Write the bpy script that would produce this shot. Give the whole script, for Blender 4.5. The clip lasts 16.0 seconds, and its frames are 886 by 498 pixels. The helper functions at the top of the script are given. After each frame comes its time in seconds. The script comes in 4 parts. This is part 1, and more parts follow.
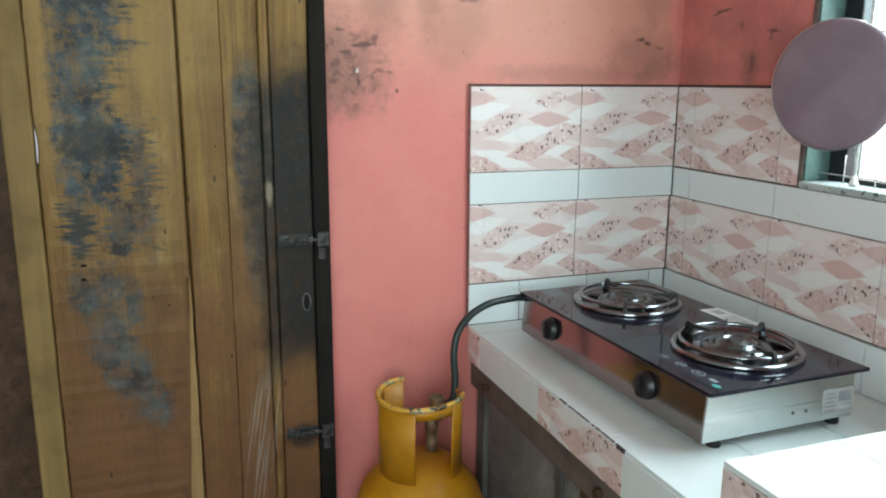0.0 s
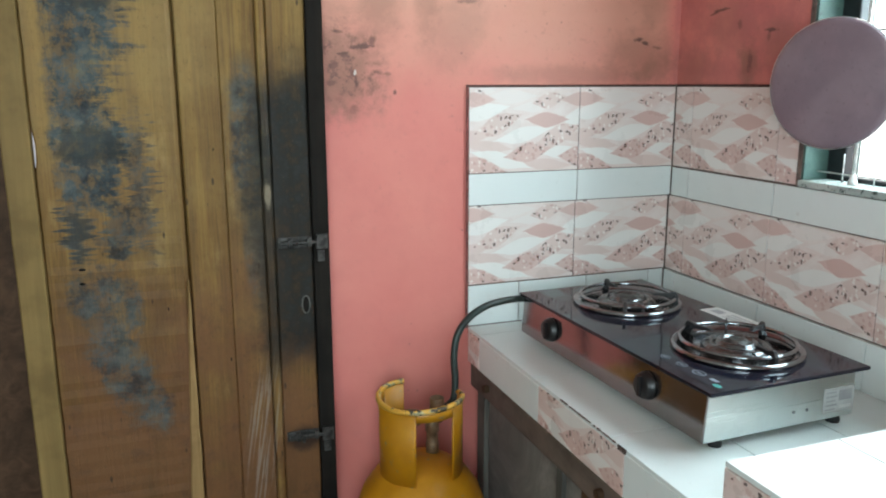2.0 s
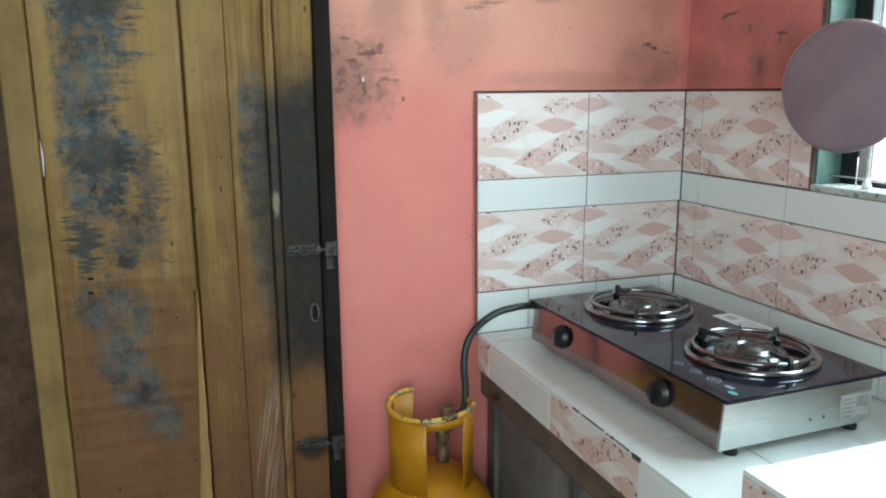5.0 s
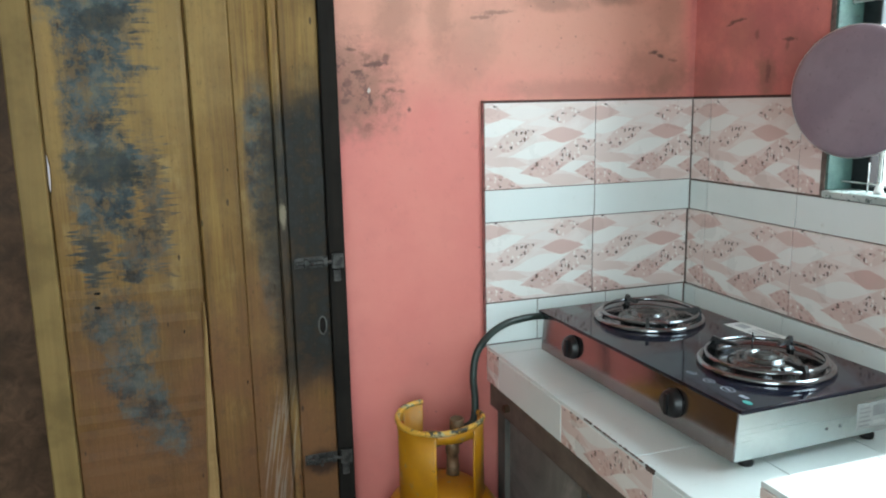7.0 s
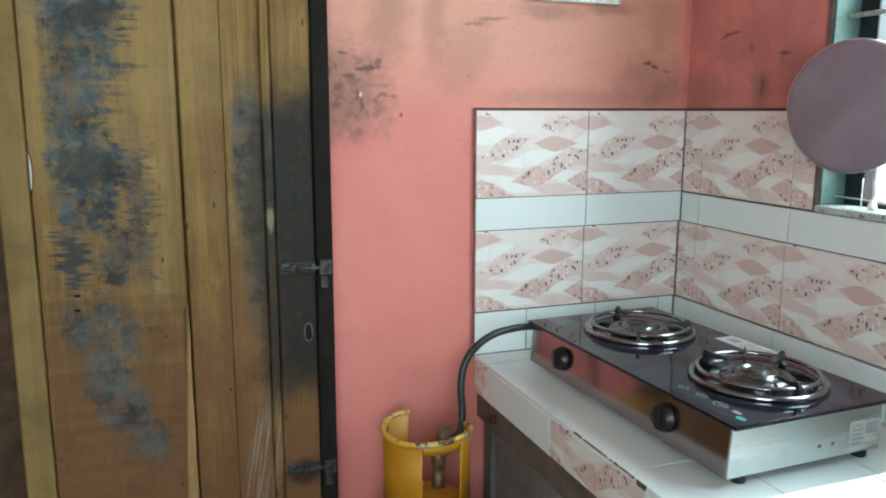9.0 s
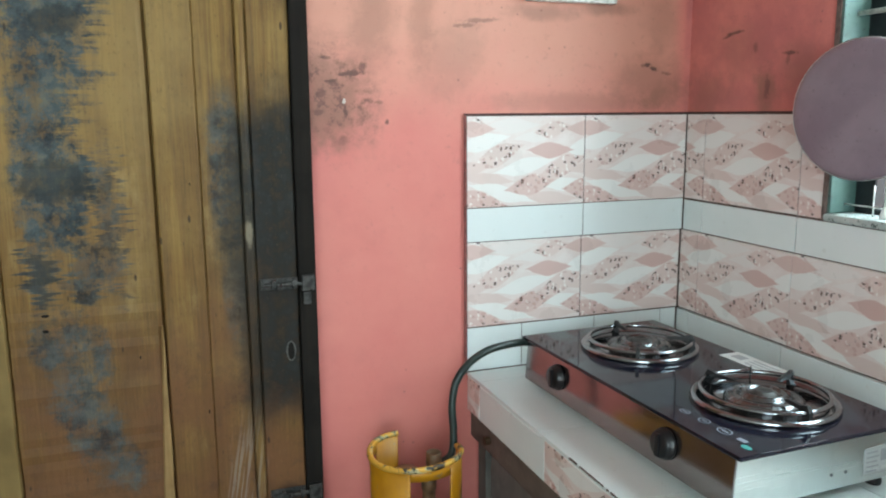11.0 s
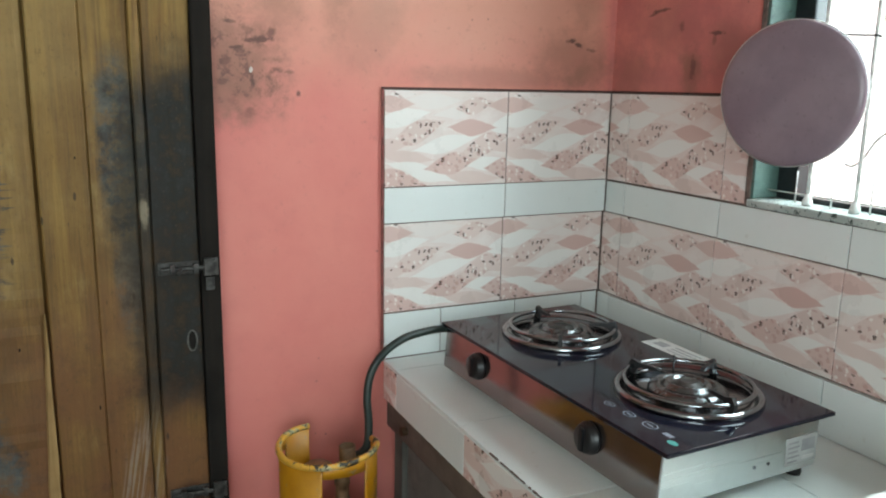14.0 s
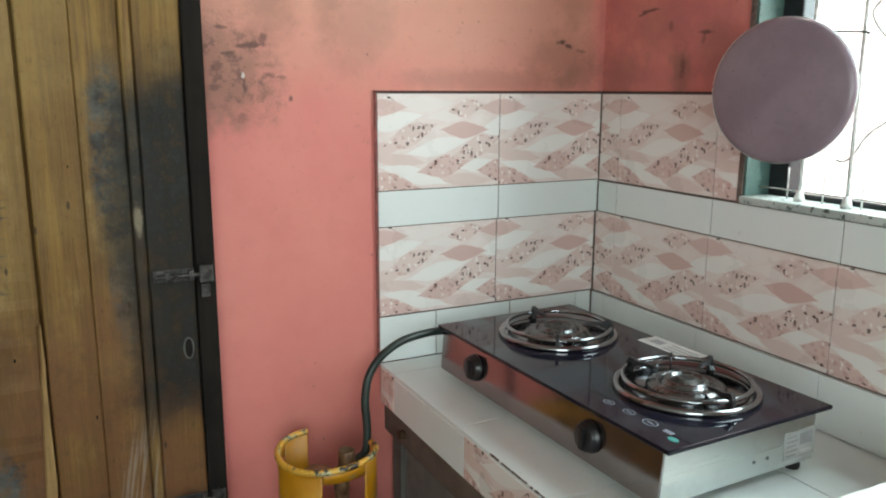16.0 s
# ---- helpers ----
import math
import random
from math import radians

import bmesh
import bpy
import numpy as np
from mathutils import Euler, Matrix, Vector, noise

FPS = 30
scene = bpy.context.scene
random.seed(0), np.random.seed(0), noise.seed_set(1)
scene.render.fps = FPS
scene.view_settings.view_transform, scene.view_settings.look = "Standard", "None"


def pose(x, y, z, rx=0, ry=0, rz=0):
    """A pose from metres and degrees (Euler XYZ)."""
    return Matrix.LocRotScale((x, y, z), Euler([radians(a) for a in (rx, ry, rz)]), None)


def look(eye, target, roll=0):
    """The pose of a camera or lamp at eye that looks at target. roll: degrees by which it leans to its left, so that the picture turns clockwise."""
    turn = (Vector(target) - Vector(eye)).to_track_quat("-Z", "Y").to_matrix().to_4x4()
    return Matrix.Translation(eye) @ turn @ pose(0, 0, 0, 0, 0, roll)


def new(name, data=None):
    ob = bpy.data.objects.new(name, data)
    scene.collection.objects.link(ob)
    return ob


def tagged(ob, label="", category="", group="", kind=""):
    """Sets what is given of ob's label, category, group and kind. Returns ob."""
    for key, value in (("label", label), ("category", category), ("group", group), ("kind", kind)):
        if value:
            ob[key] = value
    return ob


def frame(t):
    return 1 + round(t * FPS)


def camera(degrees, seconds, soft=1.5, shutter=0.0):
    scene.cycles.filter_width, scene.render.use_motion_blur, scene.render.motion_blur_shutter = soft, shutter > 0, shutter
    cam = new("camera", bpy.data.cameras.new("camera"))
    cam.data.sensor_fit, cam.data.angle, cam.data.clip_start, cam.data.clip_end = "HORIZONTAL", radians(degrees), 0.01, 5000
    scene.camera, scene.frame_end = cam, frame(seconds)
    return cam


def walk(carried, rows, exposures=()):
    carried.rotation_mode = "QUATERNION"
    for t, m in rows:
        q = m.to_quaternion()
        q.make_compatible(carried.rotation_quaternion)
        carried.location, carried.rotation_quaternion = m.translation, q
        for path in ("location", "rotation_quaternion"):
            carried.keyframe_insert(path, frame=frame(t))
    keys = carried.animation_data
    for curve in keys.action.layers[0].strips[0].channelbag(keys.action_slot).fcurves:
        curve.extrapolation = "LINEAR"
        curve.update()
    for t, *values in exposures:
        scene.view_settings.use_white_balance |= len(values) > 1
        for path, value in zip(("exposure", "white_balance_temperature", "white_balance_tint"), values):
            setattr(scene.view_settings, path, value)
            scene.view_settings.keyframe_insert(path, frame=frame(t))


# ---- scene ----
cam = camera(59.1, 16.0, soft=2.0)
PATH = [
    (0, (-1.289, -1.776, 1.406), (-0.633, 0.067, 0.988), 0.3),
    (0.5, (-1.288, -1.779, 1.406), (-0.637, 0.066, 0.993), 0.1),
    (1, (-1.293, -1.776, 1.404), (-0.642, 0.07, 0.995), -0.1),
    (1.5, (-1.294, -1.773, 1.405), (-0.624, 0.064, 0.981), 0.2),
    (2, (-1.29, -1.773, 1.407), (-0.63, 0.069, 0.991), -0.1),
    (2.5, (-1.29, -1.772, 1.407), (-0.629, 0.072, 1.003), -0.1),
    (3, (-1.289, -1.771, 1.401), (-0.628, 0.074, 1.005), -0.1),
    (3.5, (-1.29, -1.767, 1.403), (-0.638, 0.081, 1.004), -0.0),
    (6, (-1.295, -1.757, 1.402), (-0.654, 0.099, 1.023), -1.0),
    (6.5, (-1.292, -1.754, 1.401), (-0.656, 0.108, 1.037), -1.2),
    (7, (-1.295, -1.747, 1.399), (-0.659, 0.113, 1.032), -1.2),
    (7.5, (-1.293, -1.741, 1.398), (-0.651, 0.117, 1.028), -0.8),
    (8, (-1.293, -1.736, 1.399), (-0.647, 0.12, 1.03), -0.5),
    (8.5, (-1.3, -1.73, 1.402), (-0.634, 0.119, 1.033), -0.0),
    (9, (-1.298, -1.719, 1.394), (-0.623, 0.131, 1.047), 0.1),
    (11.5, (-1.208, -1.636, 1.404), (-0.55, 0.221, 1.062), -0.5),
    (12, (-1.191, -1.621, 1.401), (-0.519, 0.226, 1.028), 0.3),
    (12.5, (-1.203, -1.594, 1.401), (-0.474, 0.23, 1.025), 0.6),
    (13, (-1.2, -1.584, 1.404), (-0.418, 0.221, 1.045), 0.7),
    (13.5, (-1.196, -1.57, 1.405), (-0.392, 0.221, 1.021), 1.4),
    (14, (-1.198, -1.564, 1.405), (-0.348, 0.2, 0.998), 1.1),
    (14.5, (-1.199, -1.563, 1.403), (-0.321, 0.188, 0.997), 1.0),
    (15, (-1.201, -1.557, 1.405), (-0.346, 0.21, 1.022), 2.2),
    (15.5, (-1.198, -1.547, 1.396), (-0.325, 0.196, 0.948), 0.6),
    (16, (-1.212, -1.56, 1.403), (-0.334, 0.193, 1.005), 0.2),
]
walk(cam, [(t, look(eye, target, roll)) for t, eye, target, roll in PATH], [(0.0, 0.0, 6600, 12), (9.0, 0.02, 6500, 10), (11.5, 0.11, 6550, 11), (12.5, 0.07, 6550, 12), (14.0, -0.16, 6900, 13), (16.0, -0.16, 7100, 14)])

# ---- world and light ----
world = bpy.data.worlds.new("world")
scene.world = world
world.use_nodes = True
wn = world.node_tree.nodes
sky = wn.new("ShaderNodeTexSky")
sky.sky_type, sky.sun_disc = "NISHITA", False
sky.sun_elevation, sky.sun_rotation = radians(51), radians(56)
world.node_tree.links.new(sky.outputs[0], wn["Background"].inputs[0])
wn["Background"].inputs[1].default_value = 0.12

sun = new("sun", bpy.data.lights.new("sun", "SUN"))
sun.data.energy, sun.data.angle, sun.data.color = 2.0, radians(3), (1, 0.95, 0.88)
sun.matrix_world = look((6, 4, 9), (0, 0, 0))


def area_lamp(name, m, w, h, watts, colour):
    la = bpy.data.lights.new(name, "AREA")
    la.shape, la.size, la.size_y, la.energy, la.color = "RECTANGLE", w, h, watts, colour
    ob = new(name, la)
    ob.matrix_world = m
    return ob


area_lamp("window_daylight", look((0.44, -1.0115, 1.80), (-0.56, -1.0115, 1.22)), 1.112, 0.846, 45, (0.67, 0.93, 1.0))
# fill lamp behind the camera, at an opening added to the unseen wall
area_lamp("south_daylight", look((-1.77, -3.12, 1.55), (-1.60, 0, 1.05)), 1.15, 1.1, 50, (0.76, 0.95, 1.0))


# ---- materials ----
class Mat:
    """A node material built from short calls."""

    def __init__(self, name, rough=0.6, metal=0.0, coat=0.0, spec=0.5):
        self.m = bpy.data.materials.new(name)
        self.m.use_nodes = True
        self.t = self.m.node_tree
        self.b = self.t.nodes["Principled BSDF"]
        self.b.inputs["Roughness"].default_value = rough
        self.b.inputs["Metallic"].default_value = metal
        self.b.inputs["Coat Weight"].default_value = coat
        self.b.inputs["Specular IOR Level"].default_value = spec

    def put(self, sock, v):
        if isinstance(v, bpy.types.NodeSocket):
            self.t.links.new(v, sock)
        elif isinstance(v, (tuple, list)) and len(v) == 3 and sock.type == "RGBA":
            sock.default_value = (*v, 1)
        else:
            sock.default_value = v

    def node(self, kind, out=0, ins=None, **props):
        n = self.t.nodes.new(kind)
        for k, v in props.items():
            setattr(n, k, v)
        for k, v in (ins or {}).items():
            self.put(n.inputs[k], v)
        return n.outputs[out]

    def pos(self):
        return self.node("ShaderNodeNewGeometry", "Position")

    def obj(self):
        return self.node("ShaderNodeTexCoord", "Object")

    def rand(self):
        return self.node("ShaderNodeObjectInfo", "Random")

    def scale(self, v, s, off=(0, 0, 0)):
        return self.node("ShaderNodeMapping", 0, {"Vector": v, "Scale": s, "Location": off})

    def xyz(self, v):
        n = self.t.nodes.new("ShaderNodeSeparateXYZ")
        self.put(n.inputs[0], v)
        return n.outputs[0], n.outputs[1], n.outputs[2]

    def join(self, x, y, z):
        return self.node("ShaderNodeCombineXYZ", 0, {0: x, 1: y, 2: z})

    def noise(self, v, s, detail=4.0, rough=0.6, dist=0.0):
        return self.node("ShaderNodeTexNoise", 0, {"Vector": v, "Scale": s, "Detail": detail, "Roughness": rough, "Distortion": dist})

    def voro(self, v, s, out="Distance"):
        return self.node("ShaderNodeTexVoronoi", out, {"Vector": v, "Scale": s})

    def op(self, o, a, b=0.0, c=0.0, clamp=False):
        n = self.t.nodes.new("ShaderNodeMath")
        n.operation, n.use_clamp = o, clamp
        for i, v in enumerate((a, b, c)):
            self.put(n.inputs[i], v)
        return n.outputs[0]

    def step(self, v, lo, hi, a=0.0, b=1.0):
        return self.node("ShaderNodeMapRange", 0, {"Value": v, "From Min": lo, "From Max": hi, "To Min": a, "To Max": b}, interpolation_type="SMOOTHSTEP")

    def mul(self, *vs):
        r = vs[0]
        for v in vs[1:]:
            r = self.op("MULTIPLY", r, v)
        return r

    def band(self, v, lo, hi, soft):
        return self.mul(self.step(v, lo - soft, lo + soft), self.step(v, hi - soft, hi + soft, 1, 0))

    def spot(self, a, b, ca, cb, ra, rb, lean=0.0, rough=0.0, amount=0.0, soft=0.2):
        """An elliptic mask in the plane of a and b, leaning with b, its edge broken by the field rough."""
        db = self.op("SUBTRACT", b, cb)
        da = self.op("SUBTRACT", self.op("SUBTRACT", a, ca), self.mul(db, lean))
        d = self.op("SQRT", self.op("ADD", self.op("POWER", self.op("ABSOLUTE", self.op("DIVIDE", da, ra)), 2.0), self.op("POWER", self.op("ABSOLUTE", self.op("DIVIDE", db, rb)), 2.0)))
        if amount:
            d = self.op("ADD", d, self.mul(self.op("SUBTRACT", rough, 0.5), amount))
        return self.step(d, 1.0 + soft, 1.0 - soft)

    def most(self, *vs):
        r = vs[0]
        for v in vs[1:]:
            r = self.op("MAXIMUM", r, v)
        return r

    def mix(self, f, a, b):
        n = self.t.nodes.new("ShaderNodeMix")
        n.data_type = "RGBA"
        self.put(n.inputs[0], f)
        self.put(n.inputs[6], a)
        self.put(n.inputs[7], b)
        return n.outputs[2]

    def ramp(self, f, *stops, constant=False):
        n = self.t.nodes.new("ShaderNodeValToRGB")
        self.put(n.inputs[0], f)
        e = n.color_ramp.elements
        while len(e) < len(stops):
            e.new(0.5)
        for el, (p, c) in zip(e, stops):
            el.position, el.color = p, (*c, 1)
        n.color_ramp.interpolation = "CONSTANT" if constant else "LINEAR"
        return n.outputs[0]

    def bump(self, h, strength=0.3, dist=0.002, at="Normal"):
        o = self.node("ShaderNodeBump", 0, {"Height": h, "Strength": strength, "Distance": dist})
        self.put(self.b.inputs[at], o)

    def done(self, colour, rough=None):
        self.put(self.b.inputs["Base Color"], colour)
        if rough is not None:
            self.put(self.b.inputs["Roughness"], rough)
        return self.m


def simple(name, colour, rough=0.5, metal=0.0, vary=0.12, scale=40.0, bump=0.1, coat=0.0):
    k = Mat(name, rough, metal, coat)
    n = k.noise(k.obj(), scale, 5)
    dark = tuple(c * (1 - 2 * vary) for c in colour)
    light = tuple(min(1, c * (1 + vary)) for c in colour)
    k.bump(n, bump, 0.001)
    return k.done(k.ramp(n, (0.3, dark), (0.7, light)), k.step(n, 0.2, 0.8, max(0.02, rough - 0.08), min(1, rough + 0.08)))


def mat_pink_wall():
    k = Mat("pink_wall_paint", 0.6)
    p = k.pos()
    x, y, z = k.xyz(p)
    big, mid, fine = k.noise(p, 2.3, 5), k.noise(p, 11, 6), k.noise(p, 90, 4)
    rag, wear = k.noise(p, 22, 6, 0.7), k.noise(p, 85, 6, 0.8)
    c = k.mix(k.step(big, 0.3, 0.72), (0.635, 0.184, 0.160), (0.70, 0.238, 0.196))
    c = k.mix(k.mul(k.step(mid, 0.5, 0.75), 0.2), c, (0.52, 0.170, 0.155))
    # paler, ochre-tinged plaster towards the top of the north wall
    ochre_top = k.mul(k.step(k.op("ADD", z, k.mul(k.op("SUBTRACT", k.noise(p, 3.2, 5), 0.5), 0.35)), 1.30, 1.60), k.step(x, 0.0, -0.06, 0.0, 0.78))
    c = k.mix(ochre_top, c, (0.62, 0.310, 0.222))
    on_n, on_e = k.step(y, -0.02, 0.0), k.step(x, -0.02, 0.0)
    # smoke stains, drips, darker patches under vent and in corner: place, size, lean, strength
    for along, flat, cx, cz, rx, rz, lean, amt in (
        (x, on_n, -0.895, 1.440, 0.080, 0.095, -0.3, 0.70), (x, on_n, -0.925, 1.375, 0.050, 0.050, 0.4, 0.45), (x, on_n, -0.800, 1.590, 0.045, 0.090, 0.1, 0.45),
        (x, on_n, -0.690, 1.600, 0.026, 0.085, 0.1, 0.36), (x, on_n, -0.620, 1.520, 0.070, 0.080, 0.3, 0.30), (x, on_n, -0.400, 1.628, 0.075, 0.016, 0.0, 0.5), (x, on_n, -0.240, 1.640, 0.060, 0.014, 0.0, 0.6),
        (x, on_n, -0.110, 1.475, 0.085, 0.055, 0.2, 0.45), (x, on_n, -0.060, 1.440, 0.050, 0.030, 0.0, 0.45), (x, on_n, -0.300, 1.425, 0.200, 0.022, 0.0, 0.35), (x, on_n, -0.080, 1.620, 0.040, 0.060, 0.0, 0.3),
        (y, on_e, -0.263, 1.445, 0.034, 0.040, 0.0, 0.75), (y, on_e, -0.060, 1.440, 0.070, 0.045, 0.0, 0.5), (y, on_e, -0.360, 1.490, 0.060, 0.050, 0.3, 0.5), (y, on_e, -0.180, 1.540, 0.080, 0.050, 0.4, 0.35)):
        c = k.mix(k.mul(k.spot(along, z, cx, cz, rx, rz, lean, rag, 2.2, 0.7), flat, amt), c, (0.235, 0.115, 0.078))
    # shade of the window wall put into its paint, broken up by noise
    soot_shade = k.mul(on_e, k.step(z, 1.36, 1.44), k.step(k.noise(p, 5, 6, 0.7), 0.30, 0.62), 0.5)
    c = k.mix(soot_shade, c, (0.36, 0.095, 0.105))
    # scrapes and knocks
    for along, flat, cx, cz, rx, rz, lean, amt in (
        (x, on_n, -0.120, 1.514, 0.015, 0.0045, 0.0, 1.0), (x, on_n, -0.102, 1.507, 0.009, 0.0055, -1.0, 1.0), (x, on_n, -0.062, 1.495, 0.012, 0.004, -1.5, 0.6),
        (x, on_n, -0.845, 1.488, 0.026, 0.0060, 0.6, 0.95), (x, on_n, -0.823, 1.500, 0.007, 0.012, 0.3, 0.8), (x, on_n, -0.892, 1.472, 0.012, 0.0035, 1.0, 0.9), (x, on_n, -0.902, 1.520, 0.011, 0.0035, -1.0, 0.7),
        (x, on_n, -0.812, 1.432, 0.014, 0.0050, 0.5, 0.75), (x, on_n, -0.790, 1.428, 0.008, 0.0040, 0.0, 0.6), (x, on_n, -0.862, 1.412, 0.0035, 0.014, 0.0, 0.9), (x, on_n, -0.771, 1.386, 0.004, 0.005, 0.0, 0.9),
        (x, on_n, -0.912, 1.446, 0.009, 0.010, 0.0, 0.7), (x, on_n, -0.918, 1.408, 0.012, 0.006, 0.0, 0.6), (x, on_n, -0.590, 1.594, 0.020, 0.0045, 1.6, 0.55), (x, on_n, -0.553, 1.605, 0.030, 0.0050, 3.0, 0.55), (x, on_n, -0.872, 1.345, 0.016, 0.010, 0.5, 0.35),
        (y, on_e, -0.150, 1.578, 0.022, 0.0035, -4.0, 0.9), (y, on_e, -0.128, 1.571, 0.014, 0.004, -3.0, 0.8), (y, on_e, -0.322, 1.522, 0.016, 0.004, 1.0, 0.9), (y, on_e, -0.318, 1.508, 0.005, 0.010, 0.0, 0.5), (y, on_e, -0.262, 1.452, 0.008, 0.020, 0.0, 0.6), (y, on_e, -0.220, 1.540, 0.007, 0.008, 0.0, 0.5)):
        c = k.mix(k.mul(k.spot(along, z, cx, cz, rx, rz, lean, wear, 4.2, 0.5), flat, amt * 0.85), c, (0.085, 0.040, 0.032))
    crumbs = k.mul(k.spot(x, z, -0.890, 1.445, 0.075, 0.085, -0.3, rag, 1.5, 0.5), on_n, k.step(k.noise(p, 42, 6, 0.78), 0.50, 0.60))
    c = k.mix(k.mul(crumbs, 0.75), c, (0.13, 0.062, 0.048))
    # a nick down to white plaster
    c = k.mix(k.mul(k.spot(x, z, -0.864, 1.430, 0.0035, 0.006, 0.0, wear, 3.0), on_n, 0.8), c, (0.62, 0.56, 0.50))
    c = k.mix(k.mul(k.step(k.noise(p, 60, 6, 0.8), 0.56, 0.72), k.step(z, 1.0, 1.5, 0.15, 0.4)), c, (0.30, 0.13, 0.10))
    specks = k.mul(k.step(k.voro(p, 30), 0.085, 0.05), k.step(k.noise(p, 6, 2), 0.55, 0.6))
    c = k.mix(k.mul(specks, 0.6), c, (0.15, 0.06, 0.05))
    k.bump(k.op("ADD", k.mul(mid, 0.8), k.mul(fine, 0.2)), 0.22, 0.004)
    return k.done(c, k.step(mid, 0.2, 0.8, 0.5, 0.7))


def mat_print_tile():
    """Glazed wall tile, printed with wavy rhombi in white and pinks and with speckled flower clusters."""
    k = Mat("printed_glazed_tile", 0.3)
    x, y, w = k.xyz(k.obj())
    u, v = k.op("DIVIDE", x, 0.305), k.op("DIVIDE", y, 0.205)
    flat = k.join(u, v, 0.0)
    soft = k.noise(flat, 9, 4)
    wob = k.mul(k.op("SUBTRACT", k.noise(flat, 5, 2), 0.5), 0.05)
    uw, vw = k.op("ADD", u, wob), k.op("ADD", v, wob)
    c = k.mix(k.step(soft, 0.35, 0.7), (0.720, 0.610, 0.575), (0.755, 0.675, 0.640))
    WHITE_T, PALE_T, LIGHT, MID, DEEP = (0.775, 0.755, 0.725), (0.745, 0.680, 0.650), (0.680, 0.535, 0.495), (0.640, 0.450, 0.410), (0.610, 0.400, 0.362)
    flowers = None
    # centre, half width and half height, lean, tone, flowers
    for cu, cv, ru, rv, lean, tone, dots in (
            (0.36, 0.90, 0.32, 0.09, 0.05, PALE_T, 0), (0.68, 0.075, 0.32, 0.085, -0.1, LIGHT, 0), (0.17, 0.31, 0.28, 0.075, -0.15, LIGHT, 0), (0.02, 0.43, 0.22, 0.085, 0.15, LIGHT, 0), (1.02, 0.42, 0.24, 0.080, 0.25, LIGHT, 0),
            (0.12, 0.720, 0.30, 0.105, 0.30, WHITE_T, 0), (0.98, 0.660, 0.22, 0.105, 0.35, WHITE_T, 0), (0.47, 0.445, 0.34, 0.100, 0.28, WHITE_T, 0), (0.82, 0.225, 0.24, 0.085, 0.05, WHITE_T, 0), (0.28, 0.150, 0.36, 0.095, -0.40, WHITE_T, 0), (0.55, 0.770, 0.24, 0.07, 0.1, PALE_T, 0),
            (0.05, 0.870, 0.23, 0.095, 0.0, MID, 0), (0.99, 0.860, 0.24, 0.090, 0.0, MID, 0), (0.685, 0.620, 0.26, 0.100, 0.0, DEEP, 0),
            (0.245, 0.570, 0.27, 0.135, 0.52, LIGHT, 1), (0.52, 0.230, 0.28, 0.130, 0.25, MID, 1), (0.79, 0.430, 0.28, 0.130, 0.55, LIGHT, 1), (0.08, 0.070, 0.32, 0.135, -0.25, MID, 1), (0.97, 0.160, 0.22, 0.130, -0.1, MID, 1),
            (0.70, 0.855, 0.20, 0.105, 0.25, LIGHT, 1), (0.13, 0.965, 0.13, 0.05, 0.0, PALE_T, 1)):
        du = k.op("DIVIDE", k.op("SUBTRACT", uw, cu), ru)
        dv = k.op("ABSOLUTE", k.op("DIVIDE", k.op("SUBTRACT", k.op("SUBTRACT", vw, cv), k.mul(k.op("SUBTRACT", uw, cu), lean)), rv))
        arch = k.op("MULTIPLY_ADD", k.op("COSINE", k.mul(k.op("MINIMUM", k.op("ABSOLUTE", du), 1.0), math.pi)), 0.5, 0.5)
        m = k.step(k.op("SUBTRACT", arch, dv), 0.02, 0.16)
        c = k.mix(k.mul(m, 0.92), c, tone)
        if dots:
            flowers = m if flowers is None else k.op("MAXIMUM", flowers, m)
    # flower clusters: pink petals, pale petals and short dark curls
    bend = k.mul(k.op("SUBTRACT", k.noise(flat, 30, 2), 0.5), 0.035)
    place = k.join(k.op("ADD", u, bend), k.op("SUBTRACT", k.mul(v, 0.70), bend), 0.0)

    def sprinkle(scale, shift, share, radius, squash):
        pv = k.scale(place, (1.0, squash, 1.0), (shift, shift * 0.7, 0.0))
        chosen = k.xyz(k.voro(pv, scale, "Color"))[0]
        return k.mul(k.step(k.voro(pv, scale), radius, radius * 0.7), k.step(chosen, share, share + 0.02, 1, 0))

    inner = k.step(flowers, 0.5, 0.95)
    c = k.mix(k.mul(inner, sprinkle(24, 0.31, 0.65, 0.46, 1.0), 0.42), c, (0.47, 0.235, 0.20))
    c = k.mix(k.mul(inner, sprinkle(27, 1.73, 0.45, 0.36, 0.8), 0.75), c, (0.82, 0.775, 0.735))
    c = k.mix(k.mul(inner, sprinkle(22, 4.10, 0.46, 0.36, 1.6), 0.90), c, (0.085, 0.050, 0.042))
    c = k.mix(k.mul(inner, sprinkle(27, 7.70, 0.42, 0.34, 0.6), 0.85), c, (0.13, 0.070, 0.058))
    g = k.noise(k.pos(), 7, 5)
    c = k.mix(k.step(g, 0.55, 0.8, 0, 0.22), c, (0.42, 0.28, 0.22))
    k.bump(k.noise(k.pos(), 30, 3), 0.05, 0.001)
    return k.done(c, k.step(g, 0.3, 0.8, 0.24, 0.42))


